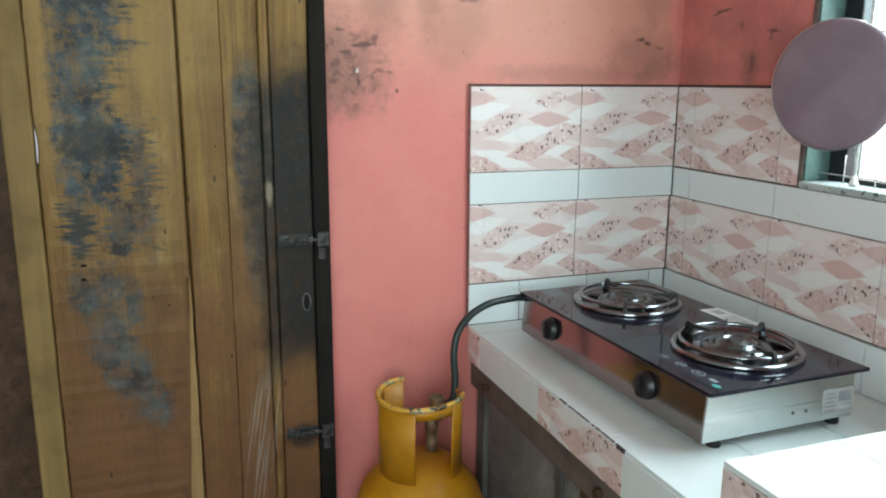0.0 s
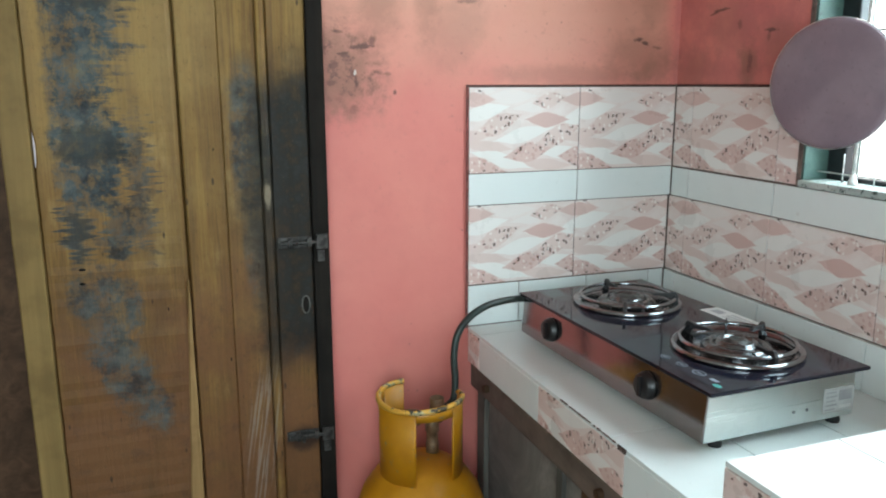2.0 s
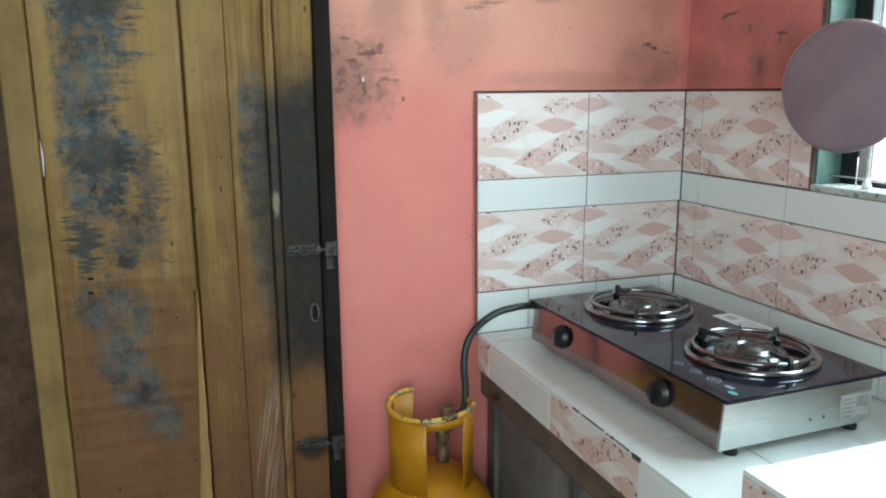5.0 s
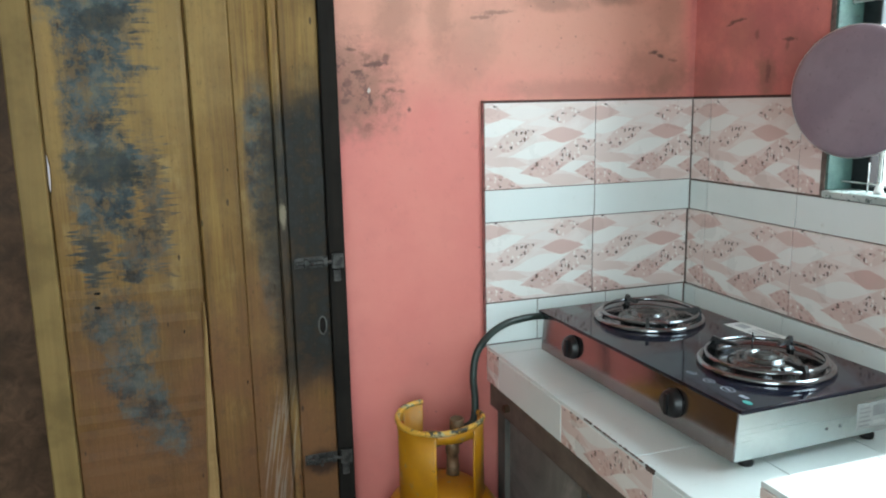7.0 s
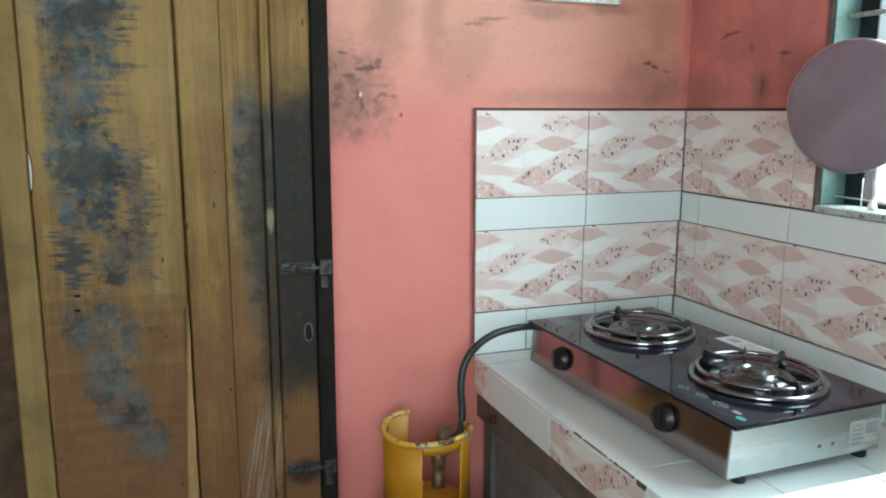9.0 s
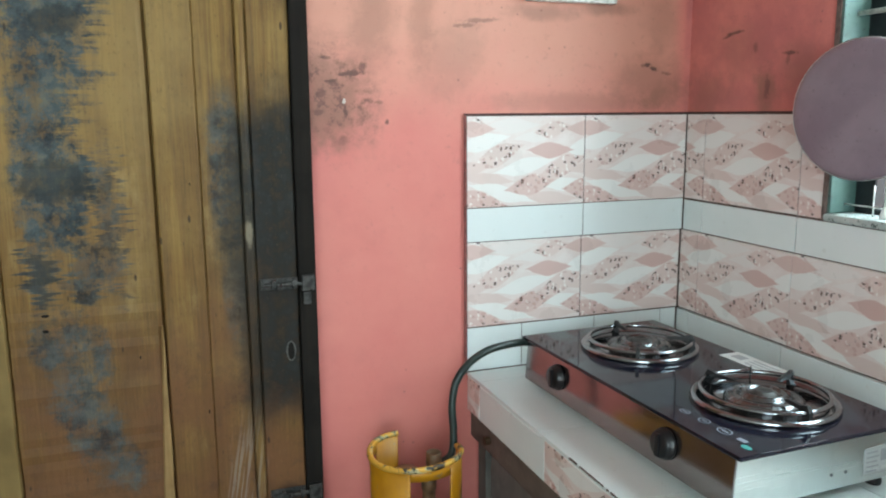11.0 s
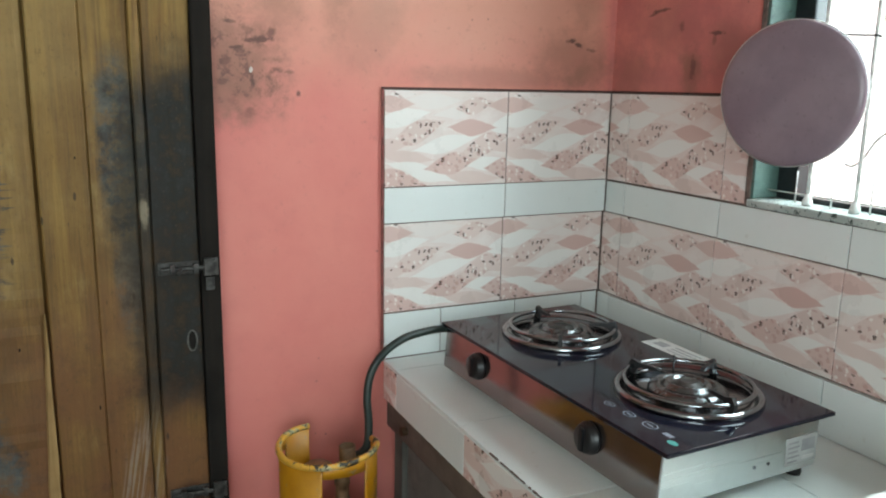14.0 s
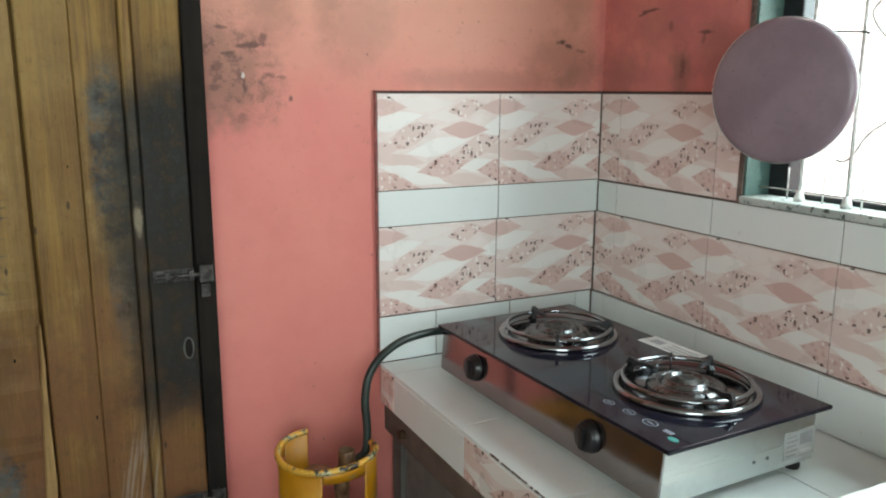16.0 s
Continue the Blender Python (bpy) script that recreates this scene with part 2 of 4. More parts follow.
def mat_white_tile():
    k = Mat("white_glazed_tile", 0.3, coat=0.0)
    p = k.pos()
    g = k.noise(p, 5, 5)
    c = k.mix(k.step(g, 0.4, 0.75), (0.72, 0.765, 0.755), (0.68, 0.725, 0.715))
    c = k.mix(k.mul(k.step(k.noise(p, 60, 4), 0.62, 0.75), 0.25), c, (0.42, 0.38, 0.32))
    c = k.mix(k.mul(k.rand(), 0.12), c, (0.6, 0.62, 0.6))
    k.bump(k.noise(p, 25, 3), 0.05, 0.001)
    return k.done(c, k.step(g, 0.3, 0.8, 0.29, 0.35))


def mat_grout():
    k = Mat("dark_grout", 0.9)
    n = k.noise(k.pos(), 50, 5)
    k.bump(n, 0.6, 0.003)
    return k.done(k.ramp(n, (0.3, (0.06, 0.040, 0.034)), (0.7, (0.20, 0.145, 0.125))))


def mat_door_wood():
    """Yellow-brown planks with soot, scraped blue-grey paint and scratches."""
    k = Mat("weathered_door_planks", 0.6, spec=0.3)
    p = k.pos()
    x, y, z = k.xyz(p)
    r = k.rand()
    seed = k.join(k.mul(r, 7.0), k.mul(r, 3.0), 0.0)
    pv = k.node("ShaderNodeVectorMath", 0, {0: p, 1: seed}, operation="ADD")
    grain = k.noise(k.scale(pv, (34, 34, 1.5)), 1.0, 8, 0.65, 1.1)
    fine = k.noise(k.scale(pv, (190, 190, 5)), 1.0, 5, 0.7)
    blotch = k.noise(pv, 4.5, 6, 0.6)
    n7, n9, n16, n33 = k.noise(p, 7, 6, 0.65), k.noise(p, 9, 6, 0.7), k.noise(p, 17, 7, 0.72), k.noise(p, 38, 6, 0.72)
    c = k.ramp(grain, (0.25, (0.092, 0.041, 0.010)), (0.5, (0.185, 0.099, 0.025)), (0.75, (0.295, 0.178, 0.052)))
    c = k.mix(k.step(fine, 0.42, 0.70, 0, 0.5), c, (0.060, 0.031, 0.011))
    c = k.mix(k.step(blotch, 0.42, 0.7, 0, 0.42), c, (0.300, 0.195, 0.068))
    c = k.mix(k.step(k.noise(k.scale(pv, (11, 11, 0.9)), 1.0, 5, 0.6), 0.46, 0.72, 0, 0.55), c, (0.098, 0.048, 0.015))
    c = k.mix(k.step(k.noise(k.scale(pv, (9, 9, 3.5)), 1.0, 6, 0.7), 0.56, 0.72, 0, 0.4), c, (0.35, 0.245, 0.105))
    # redder, darker wood towards the bottom of the door
    low = k.mul(k.step(k.op("ADD", z, k.mul(k.op("SUBTRACT", n7, 0.5), 0.8)), 1.22, 0.70), k.step(blotch, 0.26, 0.52), 0.85)
    c = k.mix(low, c, (0.138, 0.057, 0.023))
    c = k.mix(k.mul(low, k.step(n16, 0.5, 0.68), 0.55), c, (0.060, 0.030, 0.018))
    # greasy handling marks
    c = k.mix(k.step(k.noise(k.scale(pv, (6, 6, 2.2)), 1.0, 7, 0.7), 0.52, 0.68, 0, 0.5), c, (0.085, 0.042, 0.015))
    # brighter light on the door's upper left, put into the colour as pale patches
    c = k.mix(k.mul(k.spot(x, z, -1.29, 1.56, 0.13, 0.20, 0.0, n9, 1.2, 0.5), 0.42), c, (0.34, 0.225, 0.082))
    c = k.mix(k.mul(k.spot(x, z, -1.53, 1.50, 0.06, 0.25, 0.0, n9, 1.0, 0.5), 0.4), c, (0.34, 0.225, 0.082))
    # scraped blue-grey paint, combed sideways at its edge
    torn = k.op("MULTIPLY_ADD", k.noise(p, 26, 6, 0.75), 0.5, k.mul(n9, 0.5))
    comb = k.noise(k.scale(p, (4, 4, 105)), 1.0, 3, 0.6)
    xc = k.op("ADD", x, k.mul(k.op("SUBTRACT", comb, 0.5), 0.16))
    xa = k.op("ADD", k.op("MINIMUM", x, -1.43), k.op("MAXIMUM", k.op("ADD", xc, 1.43), 0.0))
    upper = k.most(
        k.spot(xa, z, -1.420, 1.62, 0.085, 0.20, 0.0, torn, 2.2), k.spot(xa, z, -1.447, 1.40, 0.048, 0.15, 0.0, torn, 2.2), k.spot(xa, z, -1.428, 1.275, 0.068, 0.12, 0.0, torn, 2.6),
        k.mul(k.spot(xc, z, -1.462, 1.110, 0.028, 0.07, 0.0, n16, 1.5), 0.85), k.mul(k.spot(xc, z, -1.385, 1.105, 0.034, 0.06, 0.0, n16, 1.8), 0.9), k.mul(k.spot(xc, z, -1.335, 1.20, 0.022, 0.15, 0.0, n16, 2.0), 0.75))
    lower = k.mul(k.most(k.spot(x, z, -1.425, 0.935, 0.058, 0.080, -0.1, torn, 4.2, 0.3), k.spot(x, z, -1.405, 0.820, 0.050, 0.120, -0.35, torn, 4.4, 0.3), k.spot(x, z, -1.350, 0.725, 0.036, 0.06, -0.3, torn, 4.4, 0.3)), 0.85)
    side = k.mul(k.spot(x, z, -1.116, 1.27, 0.036, 0.17, 0.0, n9, 1.2, 0.35), 0.85)
    side2 = k.mul(k.spot(x, z, -1.112, 1.08, 0.022, 0.16, 0.0, n9, 1.6, 0.3), 0.55)
    left = k.mul(k.band(x, -1.80, -1.585, 0.01), k.step(n9, 0.52, 0.62), k.step(z, 0.82, 0.66), 0.8)
    paint = k.ramp(n16, (0.35, (0.010, 0.013, 0.015)), (0.45, (0.030, 0.040, 0.044)), (0.56, (0.058, 0.074, 0.077)), (0.70, (0.13, 0.122, 0.085)))
    worn = k.step(n33, 0.40, 0.56, 0.42, 1.0)
    c = k.mix(k.mul(k.most(upper, lower, side, side2, left), worn), c, paint)
    dark = k.most(k.spot(x, z, -1.405, 1.575, 0.040, 0.03, 0.0, n16, 1.5), k.spot(x, z, -1.430, 1.29, 0.060, 0.045, 0.0, n16, 2.2), k.spot(xc, z, -1.462, 1.10, 0.02, 0.05, 0.0, n16, 2.0))
    c = k.mix(k.mul(dark, 0.7), c, (0.022, 0.026, 0.025))
    # soot round the lock
    sx = k.op("ADD", x, k.mul(k.op("SUBTRACT", n9, 0.5), 0.14))
    sz = k.op("ADD", z, k.mul(k.op("SUBTRACT", k.noise(p, 6, 5), 0.5), 0.25))
    soot_shade = k.mul(k.step(sx, -1.135, -1.066), k.band(sz, 0.775, 1.45, 0.085))
    c = k.mix(k.mul(soot_shade, k.step(n33, 0.3, 0.58, 0.80, 0.99)), c, k.ramp(n33, (0.45, (0.006, 0.0062, 0.006)), (0.70, (0.020, 0.021, 0.019))))
    c = k.mix(k.mul(k.spot(x, z, -1.020, 0.585, 0.040, 0.030, 0.0, n16, 1.6, 0.4), 0.85), c, (0.030, 0.014, 0.010))
    c = k.mix(k.mul(k.spot(x, z, -1.095, 1.20, 0.040, 0.19, 0.0, n16, 1.8, 0.45), 0.6), c, (0.016, 0.0155, 0.013))
    c = k.mix(k.mul(k.spot(x, z, -1.080, 0.92, 0.026, 0.20, 0.0, n16, 1.8, 0.45), 0.45), c, (0.030, 0.022, 0.014))
    # long slanting scratches and rubbed patches
    xs = k.op("ADD", x, k.mul(z, -0.16))
    scratch = k.noise(k.join(k.mul(xs, 150.0), k.mul(z, 5.0), 0.0), 1.0, 3)
    scuff = k.mul(k.spot(x, z, -1.112, 0.60, 0.036, 0.17, 0.10, n16, 0.9, 0.4), k.step(scratch, 0.46, 0.60))
    c = k.mix(k.mul(scuff, 0.38), c, (0.32, 0.28, 0.24))
    c = k.mix(k.mul(k.spot(x, z, -1.079, 1.165, 0.007, 0.028, 0.0, n33, 2.2, 0.5), 0.5), c, (0.36, 0.30, 0.21))
    dust = k.noise(k.scale(p, (1, 1, 0.6)), 150, 5, 0.8)
    c = k.mix(k.step(dust, 0.55, 0.72, 0, 0.45), c, (0.035, 0.022, 0.012))
    c = k.mix(k.step(dust, 0.42, 0.28, 0, 0.16), c, (0.34, 0.25, 0.12))
    nicks = k.mul(k.step(k.voro(k.scale(p, (1, 1, 0.35)), 26), 0.09, 0.05), 0.8)
    c = k.mix(nicks, c, (0.03, 0.018, 0.01))
    k.bump(k.op("ADD", k.mul(grain, 0.6), k.mul(fine, 0.4)), 0.45, 0.003)
    return k.done(c, k.step(grain, 0.2, 0.8, 0.5, 0.75))


def mat_wood(name, dark, light, rough=0.55, along=(1.5, 40, 40)):
    k = Mat(name, rough, spec=0.15)
    p = k.obj()
    g = k.noise(k.scale(p, along), 1.0, 8, 0.65, 1.0)
    s = k.noise(p, 9, 5)
    c = k.mix(k.step(s, 0.4, 0.7, 0, 0.5), k.ramp(g, (0.25, dark), (0.7, light)), tuple(v * 0.55 for v in dark))
    k.bump(g, 0.4, 0.002)
    return k.done(c, k.step(g, 0.2, 0.8, rough - 0.1, rough + 0.1))


def mat_cylinder():
    k = Mat("chipped_yellow_enamel", 0.4)
    p = k.obj()
    n, e = k.noise(p, 14, 6, 0.7), k.noise(p, 45, 5, 0.7)
    c = k.ramp(n, (0.3, (0.40, 0.155, 0.003)), (0.7, (0.53, 0.235, 0.005)))
    c = k.mix(k.step(e, 0.62, 0.66, 0, 0.75), c, (0.24, 0.22, 0.15))
    c = k.mix(k.step(k.noise(p, 30, 6, 0.75), 0.66, 0.69, 0, 0.95), c, (0.025, 0.018, 0.012))
    c = k.mix(k.step(k.noise(p, 5, 4), 0.5, 0.75, 0, 0.5), c, (0.30, 0.11, 0.012))
    k.bump(n, 0.2, 0.002)
    return k.done(c, k.step(n, 0.2, 0.8, 0.28, 0.55))


def mat_rim():
    k = Mat("worn_rim_paint", 0.5)
    p = k.obj()
    n, e = k.noise(p, 38, 6, 0.7), k.noise(p, 22, 5, 0.7)
    c = k.ramp(n, (0.3, (0.56, 0.28, 0.02)), (0.7, (0.68, 0.37, 0.06)))
    c = k.mix(k.step(e, 0.54, 0.58, 0, 0.8), c, (0.40, 0.42, 0.27))
    c = k.mix(k.step(k.noise(p, 44, 6, 0.72), 0.515, 0.55, 0, 0.97), c, (0.022, 0.016, 0.012))
    k.bump(n, 0.4, 0.002)
    return k.done(c)


def mat_steel(name, rough, along, tint=(0.62, 0.60, 0.57)):
    k = Mat(name, rough, 1.0)
    p = k.obj()
    g = k.noise(k.scale(p, along), 1.0, 4, 0.6)
    s = k.noise(p, 18, 5)
    k.bump(g, 0.012, 0.0005)
    return k.done(k.mix(k.step(s, 0.45, 0.75, 0, 0.35), tint, tuple(v * 0.75 for v in tint)), k.op("ADD", k.step(g, 0.2, 0.8, rough * 0.8, rough * 1.25), k.step(s, 0.5, 0.8, 0, 0.1)))


def mat_glass_top():
    k = Mat("tinted_tempered_glass", 0.06, spec=0.36)
    s = k.noise(k.pos(), 16, 6, 0.7)
    k.bump(k.noise(k.pos(), 200, 2), 0.01, 0.0005)
    return k.done(k.ramp(s, (0.3, (0.006, 0.006, 0.012)), (0.75, (0.012, 0.013, 0.024))), k.step(s, 0.4, 0.8, 0.05, 0.2))


def mat_panel():
    k = Mat("stained_grey_plywood", 0.65)
    p = k.pos()
    g = k.noise(k.scale(p, (20, 5, 3)), 1.0, 7, 0.7, 1.5)
    s = k.noise(p, 5, 6, 0.7)
    c = k.ramp(g, (0.25, (0.070, 0.066, 0.060)), (0.55, (0.175, 0.165, 0.150)), (0.8, (0.33, 0.31, 0.28)))
    c = k.mix(k.step(s, 0.47, 0.7, 0, 0.7), c, (0.065, 0.05, 0.042))
    k.bump(g, 0.3, 0.002)
    return k.done(c)


def mat_reveal(name, dark, light, lo=0.53):
    k = Mat(name, 0.55)
    p = k.pos()
    n, s = k.noise(p, 75, 6, 0.7), k.noise(p, 9, 5)
    c = k.mix(k.step(s, 0.4, 0.7), dark, light)
    c = k.mix(k.step(n, lo, lo + 0.04), c, (0.04, 0.065, 0.055))
    k.bump(n, 0.5, 0.003)
    return k.done(c)


def mat_disc():
    k = Mat("mauve_enamel", 0.34, coat=0.15)
    n, f = k.noise(k.obj(), 9, 5), k.noise(k.obj(), 160, 3)
    k.bump(k.mul(f, 0.5), 0.15, 0.0006)
    c = k.mix(k.step(n, 0.35, 0.7), (0.20, 0.138, 0.168), (0.25, 0.180, 0.210))
    return k.done(k.mix(k.step(f, 0.62, 0.7, 0, 0.3), c, (0.1, 0.06, 0.065)), k.step(n, 0.3, 0.7, 0.3, 0.45))


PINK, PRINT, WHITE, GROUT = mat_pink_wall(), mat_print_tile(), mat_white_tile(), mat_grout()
DOOR = mat_door_wood()
FRAME = mat_wood("blackened_frame_wood", (0.006, 0.005, 0.0045), (0.020, 0.016, 0.013), 0.85, (30, 30, 1.5))
RAIL = mat_wood("dark_brown_timber", (0.035, 0.018, 0.010), (0.10, 0.055, 0.032), 0.6, (30, 1.5, 30))
GREASY = mat_wood("greasy_brown_timber", (0.075, 0.055, 0.045), (0.20, 0.155, 0.130), 0.6, (18, 2.5, 18))
POST = mat_wood("grey_timber", (0.06, 0.056, 0.050), (0.16, 0.148, 0.130), 0.6, (30, 30, 1.5))
PALE = mat_wood("pale_split_wood", (0.20, 0.115, 0.045), (0.34, 0.21, 0.09), 0.6, (40, 40, 1.5))
BATTEN = mat_wood("pale_batten_wood", (0.165, 0.105, 0.038), (0.25, 0.165, 0.062), 0.6, (26, 26, 0.8))
YELLOW, RIM = mat_cylinder(), mat_rim()
STEEL = mat_steel("brushed_stainless_steel", 0.30, (3, 3, 240), (0.70, 0.74, 0.73))
MIRROR = mat_steel("mirror_polished_steel", 0.14, (2, 2, 30), (0.34, 0.31, 0.31))
CHROME = mat_steel("polished_chrome", 0.12, (60, 60, 60), (0.26, 0.27, 0.285))
DISH = mat_steel("polished_dish_steel", 0.10, (60, 60, 60), (0.17, 0.167, 0.175))
HEAD = mat_steel("dull_burner_steel", 0.24, (60, 60, 60), (0.165, 0.17, 0.175))
IRON = simple("black_cast_iron", (0.012, 0.012, 0.013), 0.45, 0.0, 0.2, 60)
GLASS = mat_glass_top()
PLASTIC = simple("black_plastic", (0.005, 0.005, 0.0065), 0.36, 0.0, 0.2, 80, 0.05)
RUBBER = simple("black_green_rubber", (0.014, 0.026, 0.022), 0.4, 0.0, 0.25, 50)
BRASS = simple("tarnished_brass", (0.24, 0.15, 0.085), 0.5, 0.5, 0.3, 60)
DULL = simple("tarnished_bolt_steel", (0.075, 0.072, 0.068), 0.5, 0.6, 0.40, 70, 0.4)
WORN = simple("worn_grey_wood_edge", (0.10, 0.096, 0.086), 0.7, 0.0, 0.4, 90, 0.5)
PAPER = simple("white_paper_sticker", (0.62, 0.62, 0.60), 0.4, 0.0, 0.06, 30, 0.05)
INK = simple("grey_ink", (0.33, 0.33, 0.34), 0.5, 0.0, 0.1, 40, 0.0)
PRINT_WHITE = simple("white_screen_print", (0.20, 0.23, 0.27), 0.4, 0.0, 0.1, 60, 0.0)
PRINT_TEAL = simple("teal_screen_print", (0.05, 0.30, 0.27), 0.4, 0.0, 0.1, 60, 0.0)
MORTAR = simple("dark_red_mortar", (0.10, 0.04, 0.035), 0.9, 0.0, 0.3, 60, 0.6)
PAINTED = simple("pink_daubed_mortar", (0.30, 0.085, 0.075), 0.8, 0.0, 0.35, 70, 0.6)
PANEL, REVEAL, DISC = mat_panel(), mat_reveal("chipped_green_paint", (0.048, 0.098, 0.084), (0.095, 0.172, 0.148), 0.60), mat_disc()
SILL = mat_reveal("chipped_grey_white_paint", (0.36, 0.41, 0.39), (0.50, 0.54, 0.51), 0.56)
BARS = simple("white_painted_iron", (0.72, 0.73, 0.70), 0.5, 0.0, 0.25, 70, 0.4)
ALU = simple("dark_window_frame", (0.018, 0.022, 0.024), 0.4, 0.3, 0.2, 50)
CEMENT = simple("grey_cement", (0.28, 0.27, 0.25), 0.9, 0.0, 0.2, 14, 0.5)
# ceiling and cream walls are unseen, their tones chosen for the light they bounce
CEIL = simple("pale_bounce_ceiling", (0.50, 0.47, 0.43), 0.8, 0.0, 0.2, 6, 0.2)
CREAM = simple("dull_cream_wall_paint", (0.48, 0.44, 0.38), 0.7, 0.0, 0.1, 5, 0.2)
PLASTER = simple("bare_white_plaster", (0.62, 0.58, 0.52), 0.8, 0.0, 0.2, 60, 0.5)
OUTSIDE = simple("pale_sunlit_yard", (0.62, 0.60, 0.55), 0.9, 0.0, 0.1, 2, 0.2)


# ---- building helpers ----
def finish(ob, mat, smooth=False):
    ob.data.materials.append(mat)
    if smooth:
        for f in ob.data.polygons:
            f.use_smooth = True
    return ob


def mesh_of(name, bm):
    bmesh.ops.recalc_face_normals(bm, faces=bm.faces[:])
    me = bpy.data.meshes.new(name)
    bm.to_mesh(me)
    bm.free()
    return me


def part(name, bm, mat, parent=None, label="", smooth=False):
    """Links a bmesh as one mesh object, under parent if there is one."""
    ob = finish(new(name, mesh_of(name, bm)), mat, smooth)
    if parent:
        ob.parent = parent
    if label:
        ob["label"] = label
    return ob


def thing(name, label, category, group="", at=(0, 0, 0)):
    ob = new(name)
    ob.location = at
    ob.empty_display_size = 0.05
    return tagged(ob, label, category, group)


def box(x0, x1, y0, y1, z0, z1, bevel=0.0, bm=None):
    bm = bm or bmesh.new()
    r = bmesh.ops.create_cube(bm, size=1, matrix=Matrix.Translation(((x0 + x1) / 2, (y0 + y1) / 2, (z0 + z1) / 2)) @ Matrix.Diagonal((x1 - x0, y1 - y0, z1 - z0, 1)))
    if bevel:
        es = list({e for v in r["verts"] for e in v.link_edges})
        bmesh.ops.bevel(bm, geom=es, offset=bevel, segments=2, affect="EDGES", profile=0.6)
    return bm


def lathe(profile, n=48, m=None, bm=None):
    """Spins (radius, height) pairs round z."""
    bm = bm or bmesh.new()
    m = m or Matrix()
    rings = []
    for r, h in profile:
        if r < 1e-6:
            rings.append([bm.verts.new(m @ Vector((0, 0, h)))])
        else:
            rings.append([bm.verts.new(m @ Vector((r * math.cos(2 * math.pi * i / n), r * math.sin(2 * math.pi * i / n), h))) for i in range(n)])
    for a, b in zip(rings, rings[1:]):
        for i in range(n):
            j = (i + 1) % n
            vs = [a[i % len(a)], a[j % len(a)], b[j % len(b)], b[i % len(b)]]
            vs = list(dict.fromkeys(vs))
            if len(vs) > 2:
                bm.faces.new(vs)
    return bm


def torus(r, t, z=0.0, n=56, k=10, m=None, bm=None):
    return lathe([(r + t * math.cos(2 * math.pi * i / k), z + t * math.sin(2 * math.pi * i / k)) for i in range(k + 1)], n, m, bm)


def smooth_path(pts, per=8):
    """Points along a Catmull-Rom curve."""
    ps = [Vector(p) for p in pts]
    ps = [2 * ps[0] - ps[1]] + ps + [2 * ps[-1] - ps[-2]]
    out = []
    for i in range(1, len(ps) - 2):
        a, b, c, d = ps[i - 1:i + 3]
        for s in range(per):
            t = s / per
            out.append(0.5 * (2 * b + (c - a) * t + (2 * a - 5 * b + 4 * c - d) * t * t + (3 * b - a - 3 * c + d) * t ** 3))
    out.append(ps[-2])
    return out


def tube(path, r, n=10, bm=None):
    bm = bm or bmesh.new()
    path = [Vector(p) for p in path]
    rings = []
    side = None
    for i, p in enumerate(path):
        d = (path[min(i + 1, len(path) - 1)] - path[max(i - 1, 0)]).normalized()
        side = (side - d * side.dot(d)).normalized() if side else d.orthogonal().normalized()
        up = d.cross(side)
        rings.append([bm.verts.new(p + r * (math.cos(2 * math.pi * j / n) * side + math.sin(2 * math.pi * j / n) * up)) for j in range(n)])
    for a, b in zip(rings, rings[1:]):
        for j in range(n):
            bm.faces.new((a[j], a[(j + 1) % n], b[(j + 1) % n], b[j]))
    bm.faces.new(rings[0][::-1])
    bm.faces.new(rings[-1])
    return bm


def disc(x, y, z, rx, ry, h, n=24):
    bm = bmesh.new()
    bmesh.ops.create_cone(bm, cap_ends=True, segments=n, radius1=1, radius2=1, depth=1, matrix=Matrix.Translation((x, y, z + h / 2)) @ Matrix.Diagonal((rx, ry, h, 1)))
    return bm


def structure(name, bm, mat, label, category=""):
    return tagged(part(name, bm, mat), label, category or name.split("_")[0], kind="structure")


# ---- setting: floor, walls, ceiling ----
XW, YS, ZC = -2.45, -3.05, 2.55
WT = 0.16
structure("ground", box(-30, 30, -30, 30, -0.4, -0.12), OUTSIDE, "pale sunlit bare ground round the house")
structure("floor", box(XW - WT, WT, YS - WT, WT, -0.12, 0), CEMENT, "grey bare cement kitchen floor")
structure("ceiling", box(XW - WT, WT, YS - WT, WT, ZC, ZC + 0.08), CEIL, "plain unseen ceiling, kept pale to bounce light onto the worktop")
DX0, DX1, DZ = -1.99, -0.945, 2.08
bm = box(DX1, 0.006, 0.006, WT, 0, ZC)
box(XW, DX0, 0.006, WT, 0, ZC, 0, bm)
box(DX0, DX1, 0.006, WT, DZ, ZC, 0, bm)
wall_north = structure("wall_north", bm, PINK, "smoke-smudged salmon pink plastered wall with door opening", "wall")
WY0, WY1, WZ0, WZ1 = -1.58, -0.450, 1.19, 2.06
bm = box(0.006, WT, YS, 0.006, 0, WZ0)
box(0.006, WT, YS, 0.006, WZ1, ZC, 0, bm)
box(0.006, WT, WY1, 0.006, WZ0, WZ1, 0, bm)
box(0.006, WT, YS, WY0, WZ0, WZ1, 0, bm)
wall_east = structure("wall_east", bm, PINK, "pink plastered wall with smoke stains, painted-in shade and a window opening", "wall")
structure("wall_west", box(XW - WT, XW, YS, WT, 0, ZC), CREAM, "plain dull cream plastered wall", "wall")
# unseen south wall; its opening is added to let the fill lamp in
bm = box(XW, -2.37, YS - WT, YS, 0, ZC)
